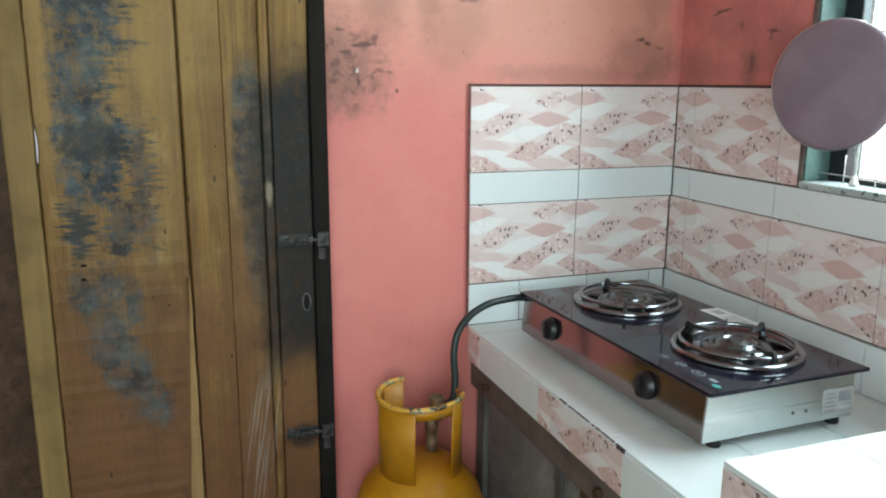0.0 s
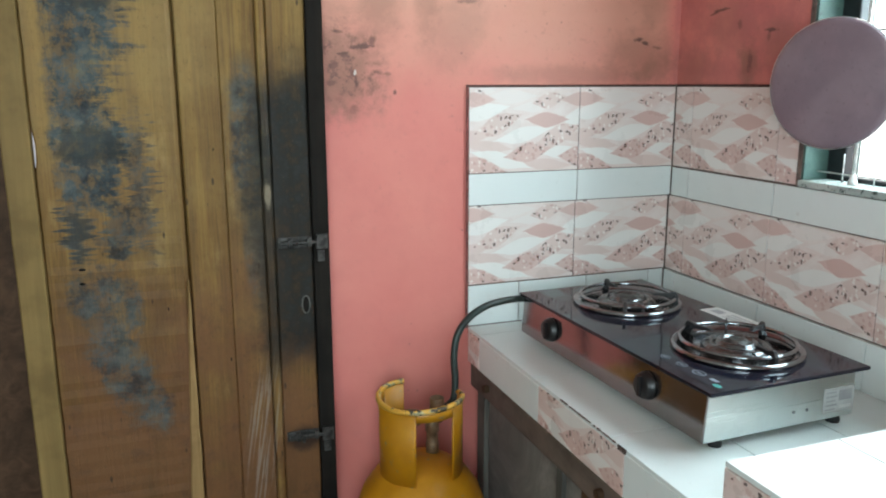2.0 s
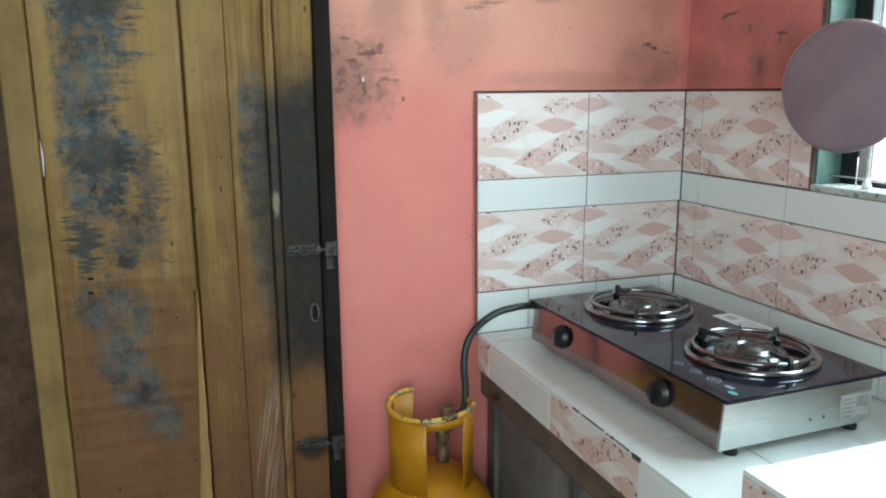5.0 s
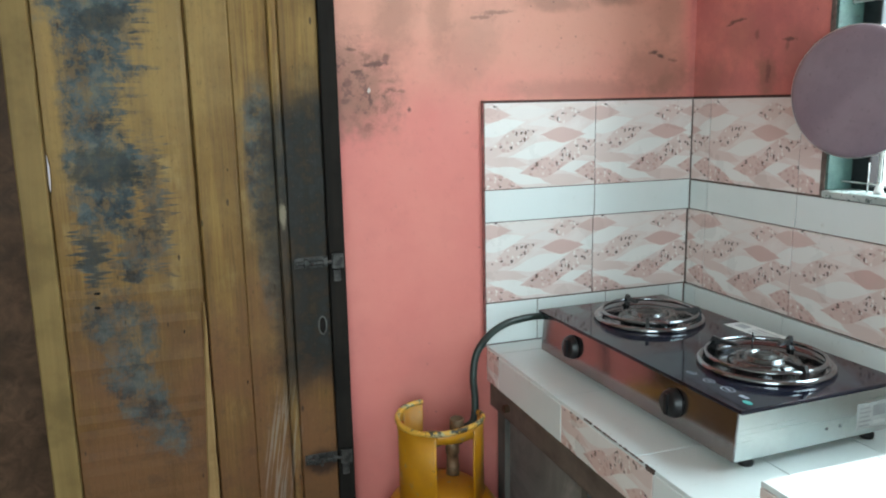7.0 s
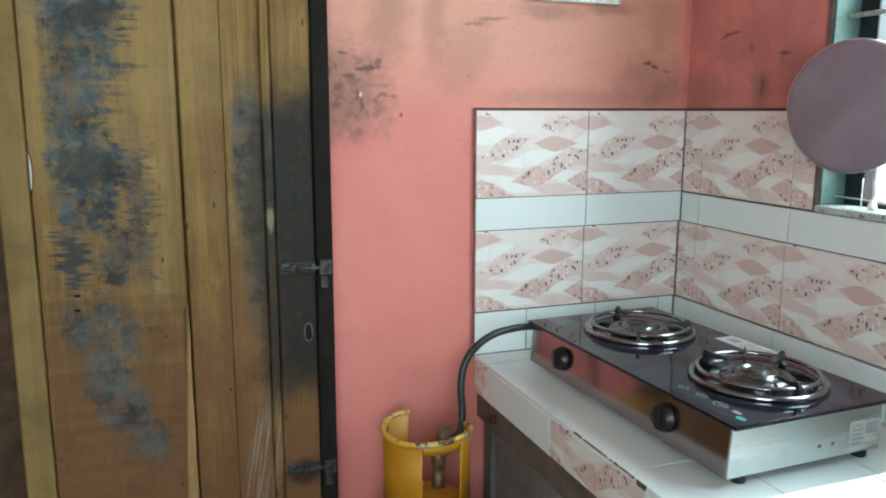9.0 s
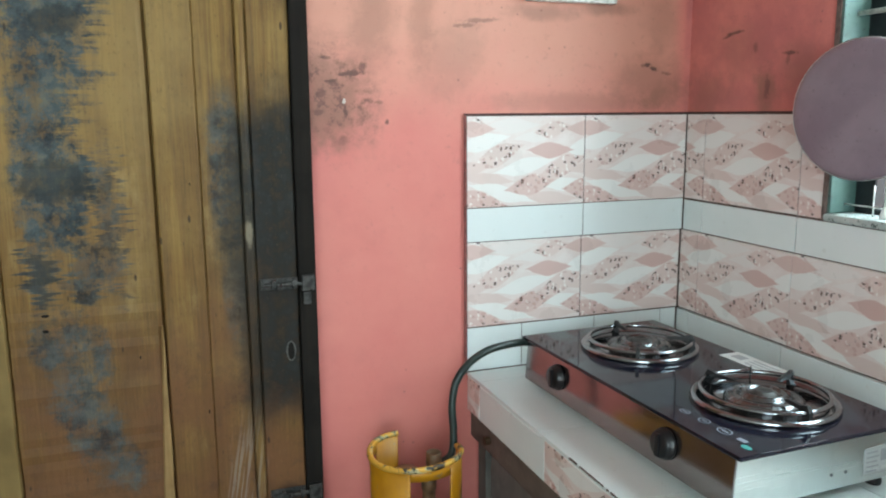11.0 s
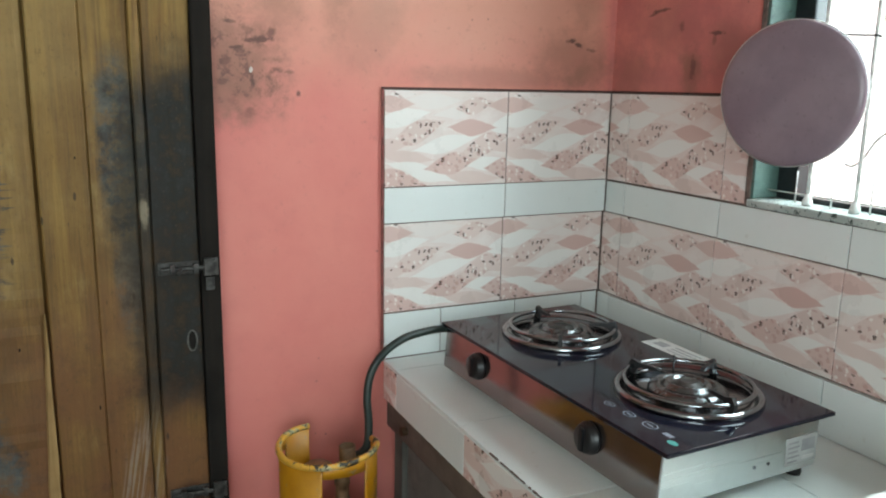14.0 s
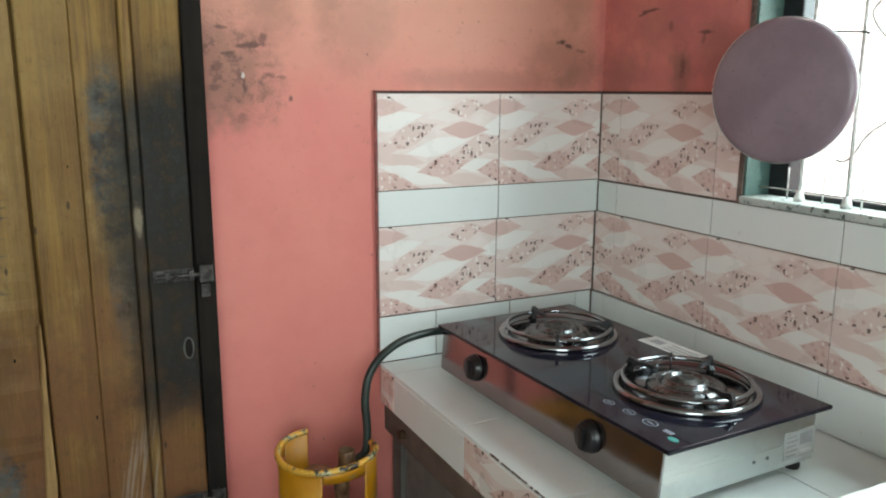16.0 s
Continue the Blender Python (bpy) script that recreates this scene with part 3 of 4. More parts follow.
box(-1.17, WT, YS - WT, YS, 0, ZC, 0, bm)
box(-2.37, -1.17, YS - WT, YS, 2.15, ZC, 0, bm)
box(-2.37, -1.17, YS - WT, YS, 0, 0.92, 0, bm)
structure("wall_south", bm, CREAM, "plain unseen cream wall with an opening added for the fill light", "wall")

def mat_glow():
    k = Mat("backdrop_glow", 1.0)
    n = k.noise(k.pos(), 1.2, 3)
    k.put(k.b.inputs["Emission Color"], k.mix(k.step(n, 0.3, 0.7), (0.92, 0.97, 1.0), (1.0, 1.0, 0.98)))
    k.b.inputs["Emission Strength"].default_value = 2.6
    return k.done((0.8, 0.8, 0.8))


# glowing panel added for the overexposed view; also lights the room and blocks sun
structure("backdrop", box(1.6, 1.62, -4.5, 2.5, -0.12, 3.6), mat_glow(), "glowing panel added for the white brightness outside the window", "backdrop")

# chipped plaster edge beside the door frame
bm = bmesh.new()
rnd = random.Random(4)
z = 0.3
while z < 2.05:
    h = rnd.uniform(0.015, 0.05)
    w = rnd.uniform(0.0012, 0.004) * (1.6 if 1.3 < z < 1.65 else 0.8)
    box(DX1 - 0.001, DX1 + w, 0.0015, 0.0075, z, z + h, 0.0006, bm)
    z += h
tagged(part("trim_plaster_edge", bm, PLASTER), "chipped bare white plaster edge beside door frame", "trim", kind="structure")

# ---- window in the east wall ----
win = tagged(new("window_1"), "open window with chipped pale green reveal and iron bars", "window", kind="structure")
part("sill", box(-0.004, 0.11, WY0, WY1, WZ0 - 0.004, WZ0 + 0.012, 0.004), SILL, win, "chipped greyish white sill")
part("reveal", box(0.0, 0.155, WY1 - 0.012, WY1, WZ0 + 0.012, WZ1, 0.003), REVEAL, win)
part("reveal", box(0.0, 0.155, WY0, WY0 + 0.012, WZ0 + 0.012, WZ1, 0.003), REVEAL, win)
part("reveal", box(0.0, 0.155, WY0 + 0.012, WY1 - 0.012, WZ1 - 0.012, WZ1, 0.003), REVEAL, win)
part("frame_edge", box(-0.003, 0.006, WY1 - 0.006, WY1 + 0.006, WZ0 - 0.004, WZ1, 0.002), GROUT, win, "dark mortar edge")
for y0, y1 in ((WY1 - 0.058, WY1 - 0.0125), (WY0 + 0.0125, WY0 + 0.055)):
    part("window_frame", box(0.062, 0.10, y0, y1, WZ0 + 0.012, WZ1 - 0.012, 0.004), ALU, win, "dark metal side channel")
part("window_frame", box(0.064, 0.098, WY0 + 0.055, WY1 - 0.058, WZ0 + 0.012, WZ0 + 0.022, 0.002), ALU, win, "dark bottom channel")

grille = thing("window_grille", "white-painted iron burglar bars with scrolls in the window", "window bars", at=(0.03, -1.0, WZ0 + 0.012))
gi = Matrix.Translation((-0.03, 1.0, -WZ0 - 0.012))


def grille_part(name, bm):
    bm.transform(gi)
    return part(name, bm, BARS, grille, smooth=True)


for i in range(10):
    y = -0.563 - 0.098 * i
    bm = tube([(0.03, y, WZ0 + 0.012), (0.03, y, WZ1 - 0.012)], 0.0037, 8)
    lathe([(0.0, 0.0), (0.010, 0.0), (0.009, 0.008), (0.0045, 0.022)], 12, Matrix.Translation((0.03, y, WZ0 + 0.0125)), bm)
    grille_part("bar", bm)
for z in (WZ0 + 0.03, 1.585, WZ1 - 0.05):
    grille_part("cross_bar", tube([(0.036, WY1 - 0.014, z), (0.036, WY0 + 0.014, z)], 0.0016 if z < 1.3 else 0.005, 8))
for i in range(14):
    y = -0.527 - 0.078 * i
    grille_part("thin_rod", tube([(0.04, y, WZ0 + 0.012), (0.04, y, WZ0 + 0.012 + (0.085 if i % 2 else 0.06))], 0.0017, 6))
for i in range(5):
    y = -0.64 - 0.196 * i
    pts = [(0.034, y + 0.012, 1.285), (0.034, y - 0.004, 1.283), (0.034, y - 0.022, 1.298), (0.034, y - 0.045, 1.332), (0.034, y - 0.085, 1.362), (0.034, y - 0.118, 1.40), (0.034, y - 0.105, 1.45), (0.034, y - 0.06, 1.49), (0.034, y - 0.03, 1.53), (0.034, y - 0.05, 1.56)]
    grille_part("scroll", tube(smooth_path(pts, 6), 0.0024, 8))

# ---- plank door in the north wall ----
door = tagged(new("door_1"), "closed door of weathered yellow-brown planks, soot-blackened at lock", "door", kind="structure")
part("frame_post", box(DX1 - 0.038, DX1 - 0.0015, -0.052, 0.10, 0.0, DZ - 0.002, 0.004), FRAME, door, "blackened timber frame post")
part("frame_post", box(DX0 + 0.0015, DX0 + 0.05, -0.052, 0.10, 0.0, DZ - 0.002, 0.004), FRAME, door, "blackened timber frame post")
part("frame_head", box(DX0 + 0.05, DX1 - 0.038, -0.052, 0.10, DZ - 0.045, DZ - 0.002, 0.004), FRAME, door, "blackened timber frame head")


def plank(name, x0, x1, y0, y1, z0=0.012, z1=DZ - 0.048, wob=0.0012, label="", mat=None, round_right=0.003, taper=0.0, notch=0.0):
    """A rough-edged board: its long edges wander a little."""
    bm = bmesh.new()
    rnd = random.Random(int(abs(x0) * 1000))
    n = 120 if notch else 26
    rings = []
    for i in range(n + 1):
        z = z0 + (z1 - z0) * i / n
        a, b = x0 + rnd.uniform(-wob, wob) * 0.6, x1 + rnd.uniform(-wob, wob) * 0.6
        f = y0 + rnd.uniform(-0.0012, 0.0012)
        a += taper * (b - a) * i / n
        if notch and 1.236 < z < 1.318:
            a += notch * math.sin(math.pi * (z - 1.236) / 0.082) ** 0.6
        c, e = 0.003, round_right
        ring = [(a, y1), (b, y1), (b, f + e * 0.8), (b - e * 0.35, f + e * 0.25), (b - e, f), (a + c, f), (a, f + c)]
        rings.append([bm.verts.new((x, y, z)) for x, y in ring])
    for r, s in zip(rings, rings[1:]):
        for j in range(7):
            bm.faces.new((r[j], r[(j + 1) % 7], s[(j + 1) % 7], s[j]))
    bm.faces.new(rings[0])
    bm.faces.new(rings[-1][::-1])
    return part(name, bm, mat or DOOR, door, label)


plank("plank", -1.0668, -0.9845, -0.045, -0.016, label="soot-blackened plank")
plank("cover_strip", -1.088, -1.0678, -0.049, -0.014, round_right=0.009)
plank("plank", -1.1668, -1.0884, -0.0425, -0.016, wob=0.0006)
plank("plank", -1.2495, -1.1672, -0.0435, -0.016, wob=0.0006)
plank("split_strip", -1.305, -1.2535, -0.0440, -0.0365, 0.012, 0.99, 0.002, "pale split strip of wood", PALE, 0.002, 0.92)
plank("plank", -1.5298, -1.2505, -0.0405, -0.012, label="wide plank with scraped blue-grey paint", round_right=0.014, notch=0.0052)
plank("batten", -1.582, -1.5305, -0.060, -0.022, wob=0.0008, label="pale cover batten", mat=BATTEN)
plank("plank", -1.76, -1.5828, -0.036, -0.012, mat=RAIL)
plank("plank", -1.936, -1.7615, -0.038, -0.014, mat=RAIL)
# unseen boards added to block light through the plank gaps, save one glint
for a in ((-1.936, -1.548, 0.012, 2.03), (-1.515, -0.985, 0.012, 2.03), (-1.547, -1.516, 0.012, 1.240), (-1.547, -1.516, 1.315, 2.03)):
    part("backing_board", box(a[0], a[1], -0.0112, 0.002, a[2], a[3]), RAIL, door)
for z in (0.35, 1.85):
    part("ledge", box(-1.93, -0.99, 0.0025, 0.03, z, z + 0.10, 0.004), FRAME, door)
# knot hole with a pale worn ring
bm = lathe([(0.0, 0.0005), (0.006, 0.0006), (0.010, 0.0022), (0.0145, 0.0012), (0.018, 0.0)], 20, pose(-1.004, -0.0452, 0.912, 90) @ Matrix.Diagonal((0.66, 1.40, 1, 1)))
part("latch_hole", bm, WORN, door, "pale worn ring round a latch hole", True)
part("hole", disc(0, 0, 0, 0.0068, 0.019, 0.0015), FRAME, door).matrix_basis = pose(-1.004, -0.0462, 0.912, 90)


def tower_bolt(z, w):
    t = thing("tower_bolt", "tarnished steel tower bolt on the blackened door edge", "bolt", "door bolts", (-1.01, -0.046, z))

    def q(name, bm):
        bm.transform(Matrix.Translation((1.01, 0.046, -z)))
        part(name, bm, DULL, t)

    q("back_plate", box(-1.01 - w, -0.985, -0.049, -0.0455, z - 0.012, z + 0.012, 0.001))
    q("rod", tube([(-1.01 - w * 0.9, -0.054, z), (-0.958, -0.058, z)], 0.0045, 10))
    q("knob", tube([(-1.02, -0.054, z), (-1.026, -0.072, z - 0.006)], 0.004, 10))
    for x in (-1.005 - w * 0.6, -0.993):
        q("guide", box(x - 0.005, x + 0.005, -0.061, -0.049, z - 0.010, z + 0.010, 0.002))
    q("keeper", box(-0.978, -0.952, -0.0625, -0.0523, z - 0.016, z + 0.018, 0.002))
    q("keeper_tab", box(-0.975, -0.959, -0.0555, -0.0523, z - 0.046, z - 0.020, 0.0015))
    for x in (-0.973, -0.957):
        q("screw", tube([(x, -0.0615, z + 0.012), (x, -0.0640, z + 0.012)], 0.0025, 8))


for x, z, a, b in ((-1.176, 0.80, 0.002, 0.007), (-1.187, 1.27, 0.0018, 0.004), (-1.462, 1.03, 0.007, 0.003), (-1.464, 1.0, 0.006, 0.003), (-1.085, 1.145, 0.002, 0.002), (-1.30, 0.93, 0.0016, 0.004)):
    part("knot", lathe([(0.0, 0.0012), (0.6, 0.001), (1.0, 0.0)], 14, pose(x, -0.0424, z, 90) @ Matrix.Diagonal((a, b, 1, 1))), FRAME, door, "small dark knot", True)
tower_bolt(1.058, 0.05)
tower_bolt(0.594, 0.05)

# ---- white-framed vent high on the north wall ----
vent = thing("wall_vent", "white-painted wooden vent frame high on pink wall", "vent", at=(-0.33, 0.006, 1.65))
for a in ((-0.115, 0.113, 0.0, 0.018), (-0.115, 0.113, 0.282, 0.30), (-0.115, -0.097, 0.018, 0.282), (0.095, 0.113, 0.018, 0.282)):
    part("frame_bar", box(a[0], a[1], -0.020, 0, a[2], a[3], 0.003), BARS, vent)
part("backing", box(-0.097, 0.095, -0.004, 0, 0.018, 0.282), PAPER, vent)
for i in range(6):
    bm = box(-0.097, 0.095, -0.010, 0.010, -0.0025, 0.0025)
    part("slat", bm, BARS, vent).matrix_basis = pose(0, -0.009, 0.045 + 0.042 * i, 35)

# ---- worktop and cupboard below ----
FX = -0.590
counter = thing("worktop", "white tiled concrete worktop with chipped printed edge tiles", "worktop", at=(-0.3, -1.0, 0))


def cpart(name, bm, mat, label=""):
    bm.transform(Matrix.Translation((0.3, 1.0, 0)))
    return part(name, bm, mat, counter, label)


cupboard = thing("base_cupboard", "stained grey plywood cupboard with dark timber rail", "cupboard", at=(-0.3, -1.0, 0))


def bpart(name, bm, mat, label="", parent=None):
    bm.transform(Matrix.Translation((0.3, 1.0, 0)))
    return part(name, bm, mat, parent or cupboard, label)


cpart("slab", box(FX + 0.008, 0.004, -2.0, 0.004, 0.712, 0.7915), GROUT, "concrete slab with dark grout")
bpart("rail", box(FX + 0.012, FX + 0.06, -2.0, 0.004, 0.640, 0.712, 0.003), GREASY, "dark brown stained timber rail")
for y in (-0.030, -0.56, -1.10, -1.65):
    bpart("post", box(FX + 0.018, FX + 0.066, y - 0.045, y, 0, 0.640, 0.003), POST if y > -0.1 else RAIL)
for y0, y1 in ((-0.555, -0.078), (-1.09, -0.61), (-1.64, -1.15)):
    d = bpart("cupboard_door", box(FX + 0.030, FX + 0.046, y0, y1, 0.03, 0.635, 0.002), PANEL, "stained grey plywood door")
    bm = box(FX + 0.020, FX + 0.0305, y0 + 0.075, y0 + 0.10, 0.03, 0.635, 0.002)
    bm.transform(Matrix.Translation((0.3, 1.0, 0)))
    part("door_strip", bm, POST, d)
    bm = tube([(FX + 0.0118, y1 - 0.034, 0.673), (FX + 0.004, y1 - 0.034, 0.673), (FX - 0.001, y1 - 0.034, 0.673)], 0.0095, 12)
    bm.transform(Matrix.Translation((0.3, 1.0, 0)))
    part("door_catch", bm, RAIL, d, "round dark wooden catch")
bpart("end_panel", box(FX + 0.03, 0.004, -2.0, -1.985, 0, 0.712), PANEL)
upper = thing("raised_worktop", "raised white tiled block on the worktop, brightly lit", "worktop", at=(-0.3, -1.48, 0.8))


def upart(name, bm, mat):
    bm.transform(Matrix.Translation((0.3, 1.48, -0.8)))
    return part(name, bm, mat, upper)


upart("core", box(FX + 0.006, -0.003, -1.99, -0.972, 0.8004, 0.8895), GROUT)

# ---- gas cooker ----
GX0, GX1, GY0, GY1, GZ = -0.491, -0.138, -0.795, -0.111, 0.912
cooker = thing("gas_cooker", "two-burner table-top gas cooker, stainless body, dark glass top", "cooker", at=(-0.31, -0.45, 0.8))
cooker.rotation_euler = (0, 0, radians(1.8))


def kpart(name, bm, mat, parent=None, label="", smooth=False):
    bm.transform(Matrix.Translation((0.31, 0.45, -0.8)))
    return part(name, bm, mat, parent or cooker, label, smooth)


def raked(x_top, x_bottom, depth_x, y0, y1, z0, z1):
    """A body whose front face leans back towards its top."""
    bm = bmesh.new()
    a = [bm.verts.new((x, y0, z)) for x, z in ((x_bottom, z0), (x_top, z1), (depth_x, z1), (depth_x, z0))]
    b = [bm.verts.new((v.co.x, y1, v.co.z)) for v in a]
    bm.faces.new(a)
    bm.faces.new(b[::-1])
    for i in range(4):
        bm.faces.new((a[i], a[(i + 1) % 4], b[(i + 1) % 4], b[i]))
    bmesh.ops.bevel(bm, geom=bm.edges[:], offset=0.0012, segments=2, affect="EDGES", profile=0.6)
    return bm


kpart("body", raked(GX0 + 0.0125, GX0 + 0.0060, GX1 - 0.014, GY0 + 0.018, GY1 - 0.010, 0.8165, GZ - 0.0075), STEEL, None, "brushed stainless steel body")
kpart("front_panel", raked(GX0 + 0.0095, GX0 + 0.0027, GX0 + 0.0122, GY0 + 0.0185, GY1 - 0.0105, 0.8170, GZ - 0.008), MIRROR, None, "mirror-polished steel front panel")
glass = kpart("glass_top", box(GX0, GX1, GY0, GY1, GZ - 0.007, GZ, 0.0022), GLASS, None, "dark tinted tempered glass top")
for x in (GX0 + 0.045, GX1 - 0.04):
    for y in (GY0 + 0.035, GY1 - 0.035):
        kpart("foot", lathe([(0, 0), (0.012, 0), (0.013, 0.005), (0.010, 0.0175), (0, 0.0175)], 14, Matrix.Translation((x, y, 0.800))), PLASTIC)
for y in (-0.262, -0.619):
    m = pose(GX0 + 0.0062, y, 0.862, 0, -86, 0)
    kn = kpart("knob", lathe([(0.0, 0.0), (0.0265, 0.0), (0.027, 0.004), (0.025, 0.005), (0.024, 0.012), (0.021, 0.016), (0.0, 0.016)], 28, m), PLASTIC, None, "black plastic knob", True)
    kpart("grip", box(GX0 - 0.0145, GX0 - 0.008, y - 0.005, y + 0.005, 0.843, 0.882, 0.002), PLASTIC, kn)


def burner(cx, cy, prongs):
    m = Matrix.Translation((cx, cy, GZ))
    pan = kpart("drip_pan", lathe([(0.1205, 0.0005), (0.122, 0.004), (0.1205, 0.008), (0.117, 0.0105), (0.112, 0.0095), (0.104, 0.005), (0.100, 0.0032), (0.100, 0.0005)], 64, m), CHROME, None, "polished chrome drip ring", True)
    kpart("dish", lathe([(0.1005, 0.0045), (0.094, 0.0030), (0.084, 0.0014), (0.070, 0.0008), (0.0, 0.0008)], 64, m), DISH, pan, "polished steel dish", True)
    kpart("ring", torus(0.1045, 0.0042, 0.0185, 64, 10, m), CHROME, pan, "", True)
    head = kpart("burner_head", lathe([(0.064, 0.0010), (0.066, 0.0050), (0.063, 0.0095), (0.056, 0.0125), (0.046, 0.0140), (0.044, 0.0105), (0.040, 0.0105), (0.038, 0.0165), (0.034, 0.0190), (0.030, 0.0185), (0.027, 0.0130), (0.0, 0.0130)], 56, m), HEAD, None, "polished steel burner head", True)
    kpart("cap", lathe([(0.0255, 0.0132), (0.0255, 0.0150), (0.019, 0.0165), (0.0165, 0.0200), (0.012, 0.0212), (0.0085, 0.0190), (0.0, 0.0185)], 40, m), DULL, head, "dull brass-grey cap", True)
    for i in range(20):
        a = 2 * math.pi * i / 20
        d = Vector((math.cos(a), math.sin(a), 0))
        kpart("flame_slot", tube([Vector((cx, cy, GZ + 0.0112)) + d * 0.0402, Vector((cx, cy, GZ + 0.0112)) + d * 0.0442], 0.0012, 6), IRON, head)
    for turn in prongs:
        a = radians(turn)
        d = Vector((math.cos(a), math.sin(a), 0))
        o = Vector((cx, cy, GZ))
        s = Vector((-d.y, d.x, 0))
        bm = bmesh.new()
        prof = [(0.113, 0.008), (0.113, 0.021), (0.107, 0.031), (0.099, 0.030), (0.092, 0.0270), (0.062, 0.0265), (0.052, 0.0235), (0.060, 0.0205), (0.088, 0.0195), (0.096, 0.0150), (0.099, 0.0045), (0.104, 0.0045)]
        sides = [[bm.verts.new(o + d * r + Vector((0, 0, h)) + s * e) for r, h in prof] for e in (-0.0034, 0.0034)]
        bm.faces.new(sides[0])
        bm.faces.new(sides[1][::-1])
        for i in range(len(prof)):
            j = (i + 1) % len(prof)
            bm.faces.new((sides[0][i], sides[0][j], sides[1][j], sides[1][i]))
        kpart("trivet_prong", bm, IRON, None, "black cast-iron prong")


def igniter(cx, cy, a):
    x, y = cx + 0.088 * math.cos(radians(a)), cy + 0.088 * math.sin(radians(a))
    kpart("igniter_pin", tube([(x, y, GZ + 0.001), (x, y, GZ + 0.034)], 0.0016, 8), CHROME, None, "thin igniter pin")


igniter(-0.295, -0.632, 62)
burner(-0.303, -0.285, (83, 233, 328))
burner(-0.295, -0.632, (108, 264, 22))
st = kpart("sticker", box(-0.186, -0.136, -0.532, -0.394, GZ + 0.0002, GZ + 0.0008), PAPER, glass, "white paper sticker")
kpart("print_bar", box(-0.172, -0.150, -0.44, -0.41, GZ + 0.0009, GZ + 0.0011), INK, st)
for i in range(3):
    kpart("print_bar", box(-0.178 + 0.012 * i, -0.173 + 0.012 * i, -0.522, -0.455, GZ + 0.0009, GZ + 0.0011), INK, st)
for x, y, rx, ry, mt in ((-0.448, -0.618, 0.0075, 0.011, PRINT_WHITE), (-0.446, -0.663, 0.0085, 0.012, PRINT_WHITE), (-0.445, -0.709, 0.010, 0.0145, PRINT_WHITE), (-0.457, -0.769, 0.006, 0.010, PRINT_TEAL)):
    if mt is PRINT_TEAL:
        kpart("printed_mark", disc(x, y, GZ + 0.0002, rx, ry, 0.0004), mt, glass, "teal printed mark")
    else:
        kpart("printed_mark", lathe([(1.0, 0), (1.0, 0.0004), (0.84, 0.0004), (0.84, 0)], 28, Matrix.Translation((x, y, GZ + 0.0002)) @ Matrix.Diagonal((rx, ry, 1, 1))), mt, glass, "white printed mark")
        kpart("printed_mark", box(x - rx * 0.16, x + rx * 0.16, y - ry * 0.5, y + ry * 0.45, GZ + 0.0002, GZ + 0.0006), mt, glass)
kpart("printed_mark", box(-0.449, -0.440, -0.756, -0.738, GZ + 0.0002, GZ + 0.0006), PRINT_WHITE, glass)
lab = kpart("rating_label", box(-0.224, -0.152, GY0 + 0.0172, GY0 + 0.0178, 0.827, 0.874), simple("silver_label", (0.5, 0.51, 0.5), 0.35, 0.2, 0.1, 30, 0.02), None, "silver rating label with small print")
for i in range(5):
    kpart("print_bar", box(-0.219, -0.196 + 0.004 * (i % 2), GY0 + 0.0167, GY0 + 0.0171, 0.864 - 0.008 * i, 0.867 - 0.008 * i), INK, lab)
kpart("print_bar", box(-0.188, -0.158, GY0 + 0.0167, GY0 + 0.0171, 0.848, 0.868), INK, lab)
kpart("print_bar", box(-0.186, -0.158, GY0 + 0.0167, GY0 + 0.0171, 0.833, 0.839), PAPER, lab)
for x in (-0.292, -0.262):
    kpart("screw", tube([(x, GY0 + 0.0185, 0.842), (x, GY0 + 0.0165, 0.842)], 0.003, 10), CHROME)

# ---- gas cylinder ----
CX, CY = -0.778, -0.190
cyl = thing("gas_cylinder", "yellow enamelled gas cylinder with chipped collar, beside the counter", "gas cylinder", at=(CX, CY, 0))
part("body", lathe([(0.0, 0.055), (0.10, 0.058), (0.142, 0.085), (0.1555, 0.13), (0.1555, 0.40), (0.150, 0.448), (0.134, 0.492), (0.108, 0.528), (0.078, 0.550), (0.045, 0.561), (0.0, 0.565)], 64), YELLOW, cyl, "", True)
part("foot_ring", lathe([(0.118, 0.0), (0.122, 0.0), (0.122, 0.075), (0.118, 0.075)], 48), YELLOW, cyl, "", True)


def collar_piece(a0, a1, z0, z1, r=0.093, t=0.0032, n=20):
    bm = bmesh.new()
    cols = []
    for i in range(n + 1):
        a = radians(a0 + (a1 - a0) * i / n)
        zz = z1(a0 + (a1 - a0) * i / n) if callable(z1) else z1
        cols.append([bm.verts.new((q * math.cos(a), q * math.sin(a), z)) for q, z in ((r, z0), (r + t, z0), (r + t, zz), (r, zz))])
    for c, d in zip(cols, cols[1:]):
        for j in range(4):
            bm.faces.new((c[j], c[(j + 1) % 4], d[(j + 1) % 4], d[j]))
    bm.faces.new(cols[0])
    bm.faces.new(cols[-1][::-1])
    return bm


COL0, COL1, TOPZ = 97, 366, 0.714


def top(a):
    return TOPZ + 0.003 * math.sin(radians(2 * a - 150)) - 0.006 * max(0.0, (a - 335) / 30)


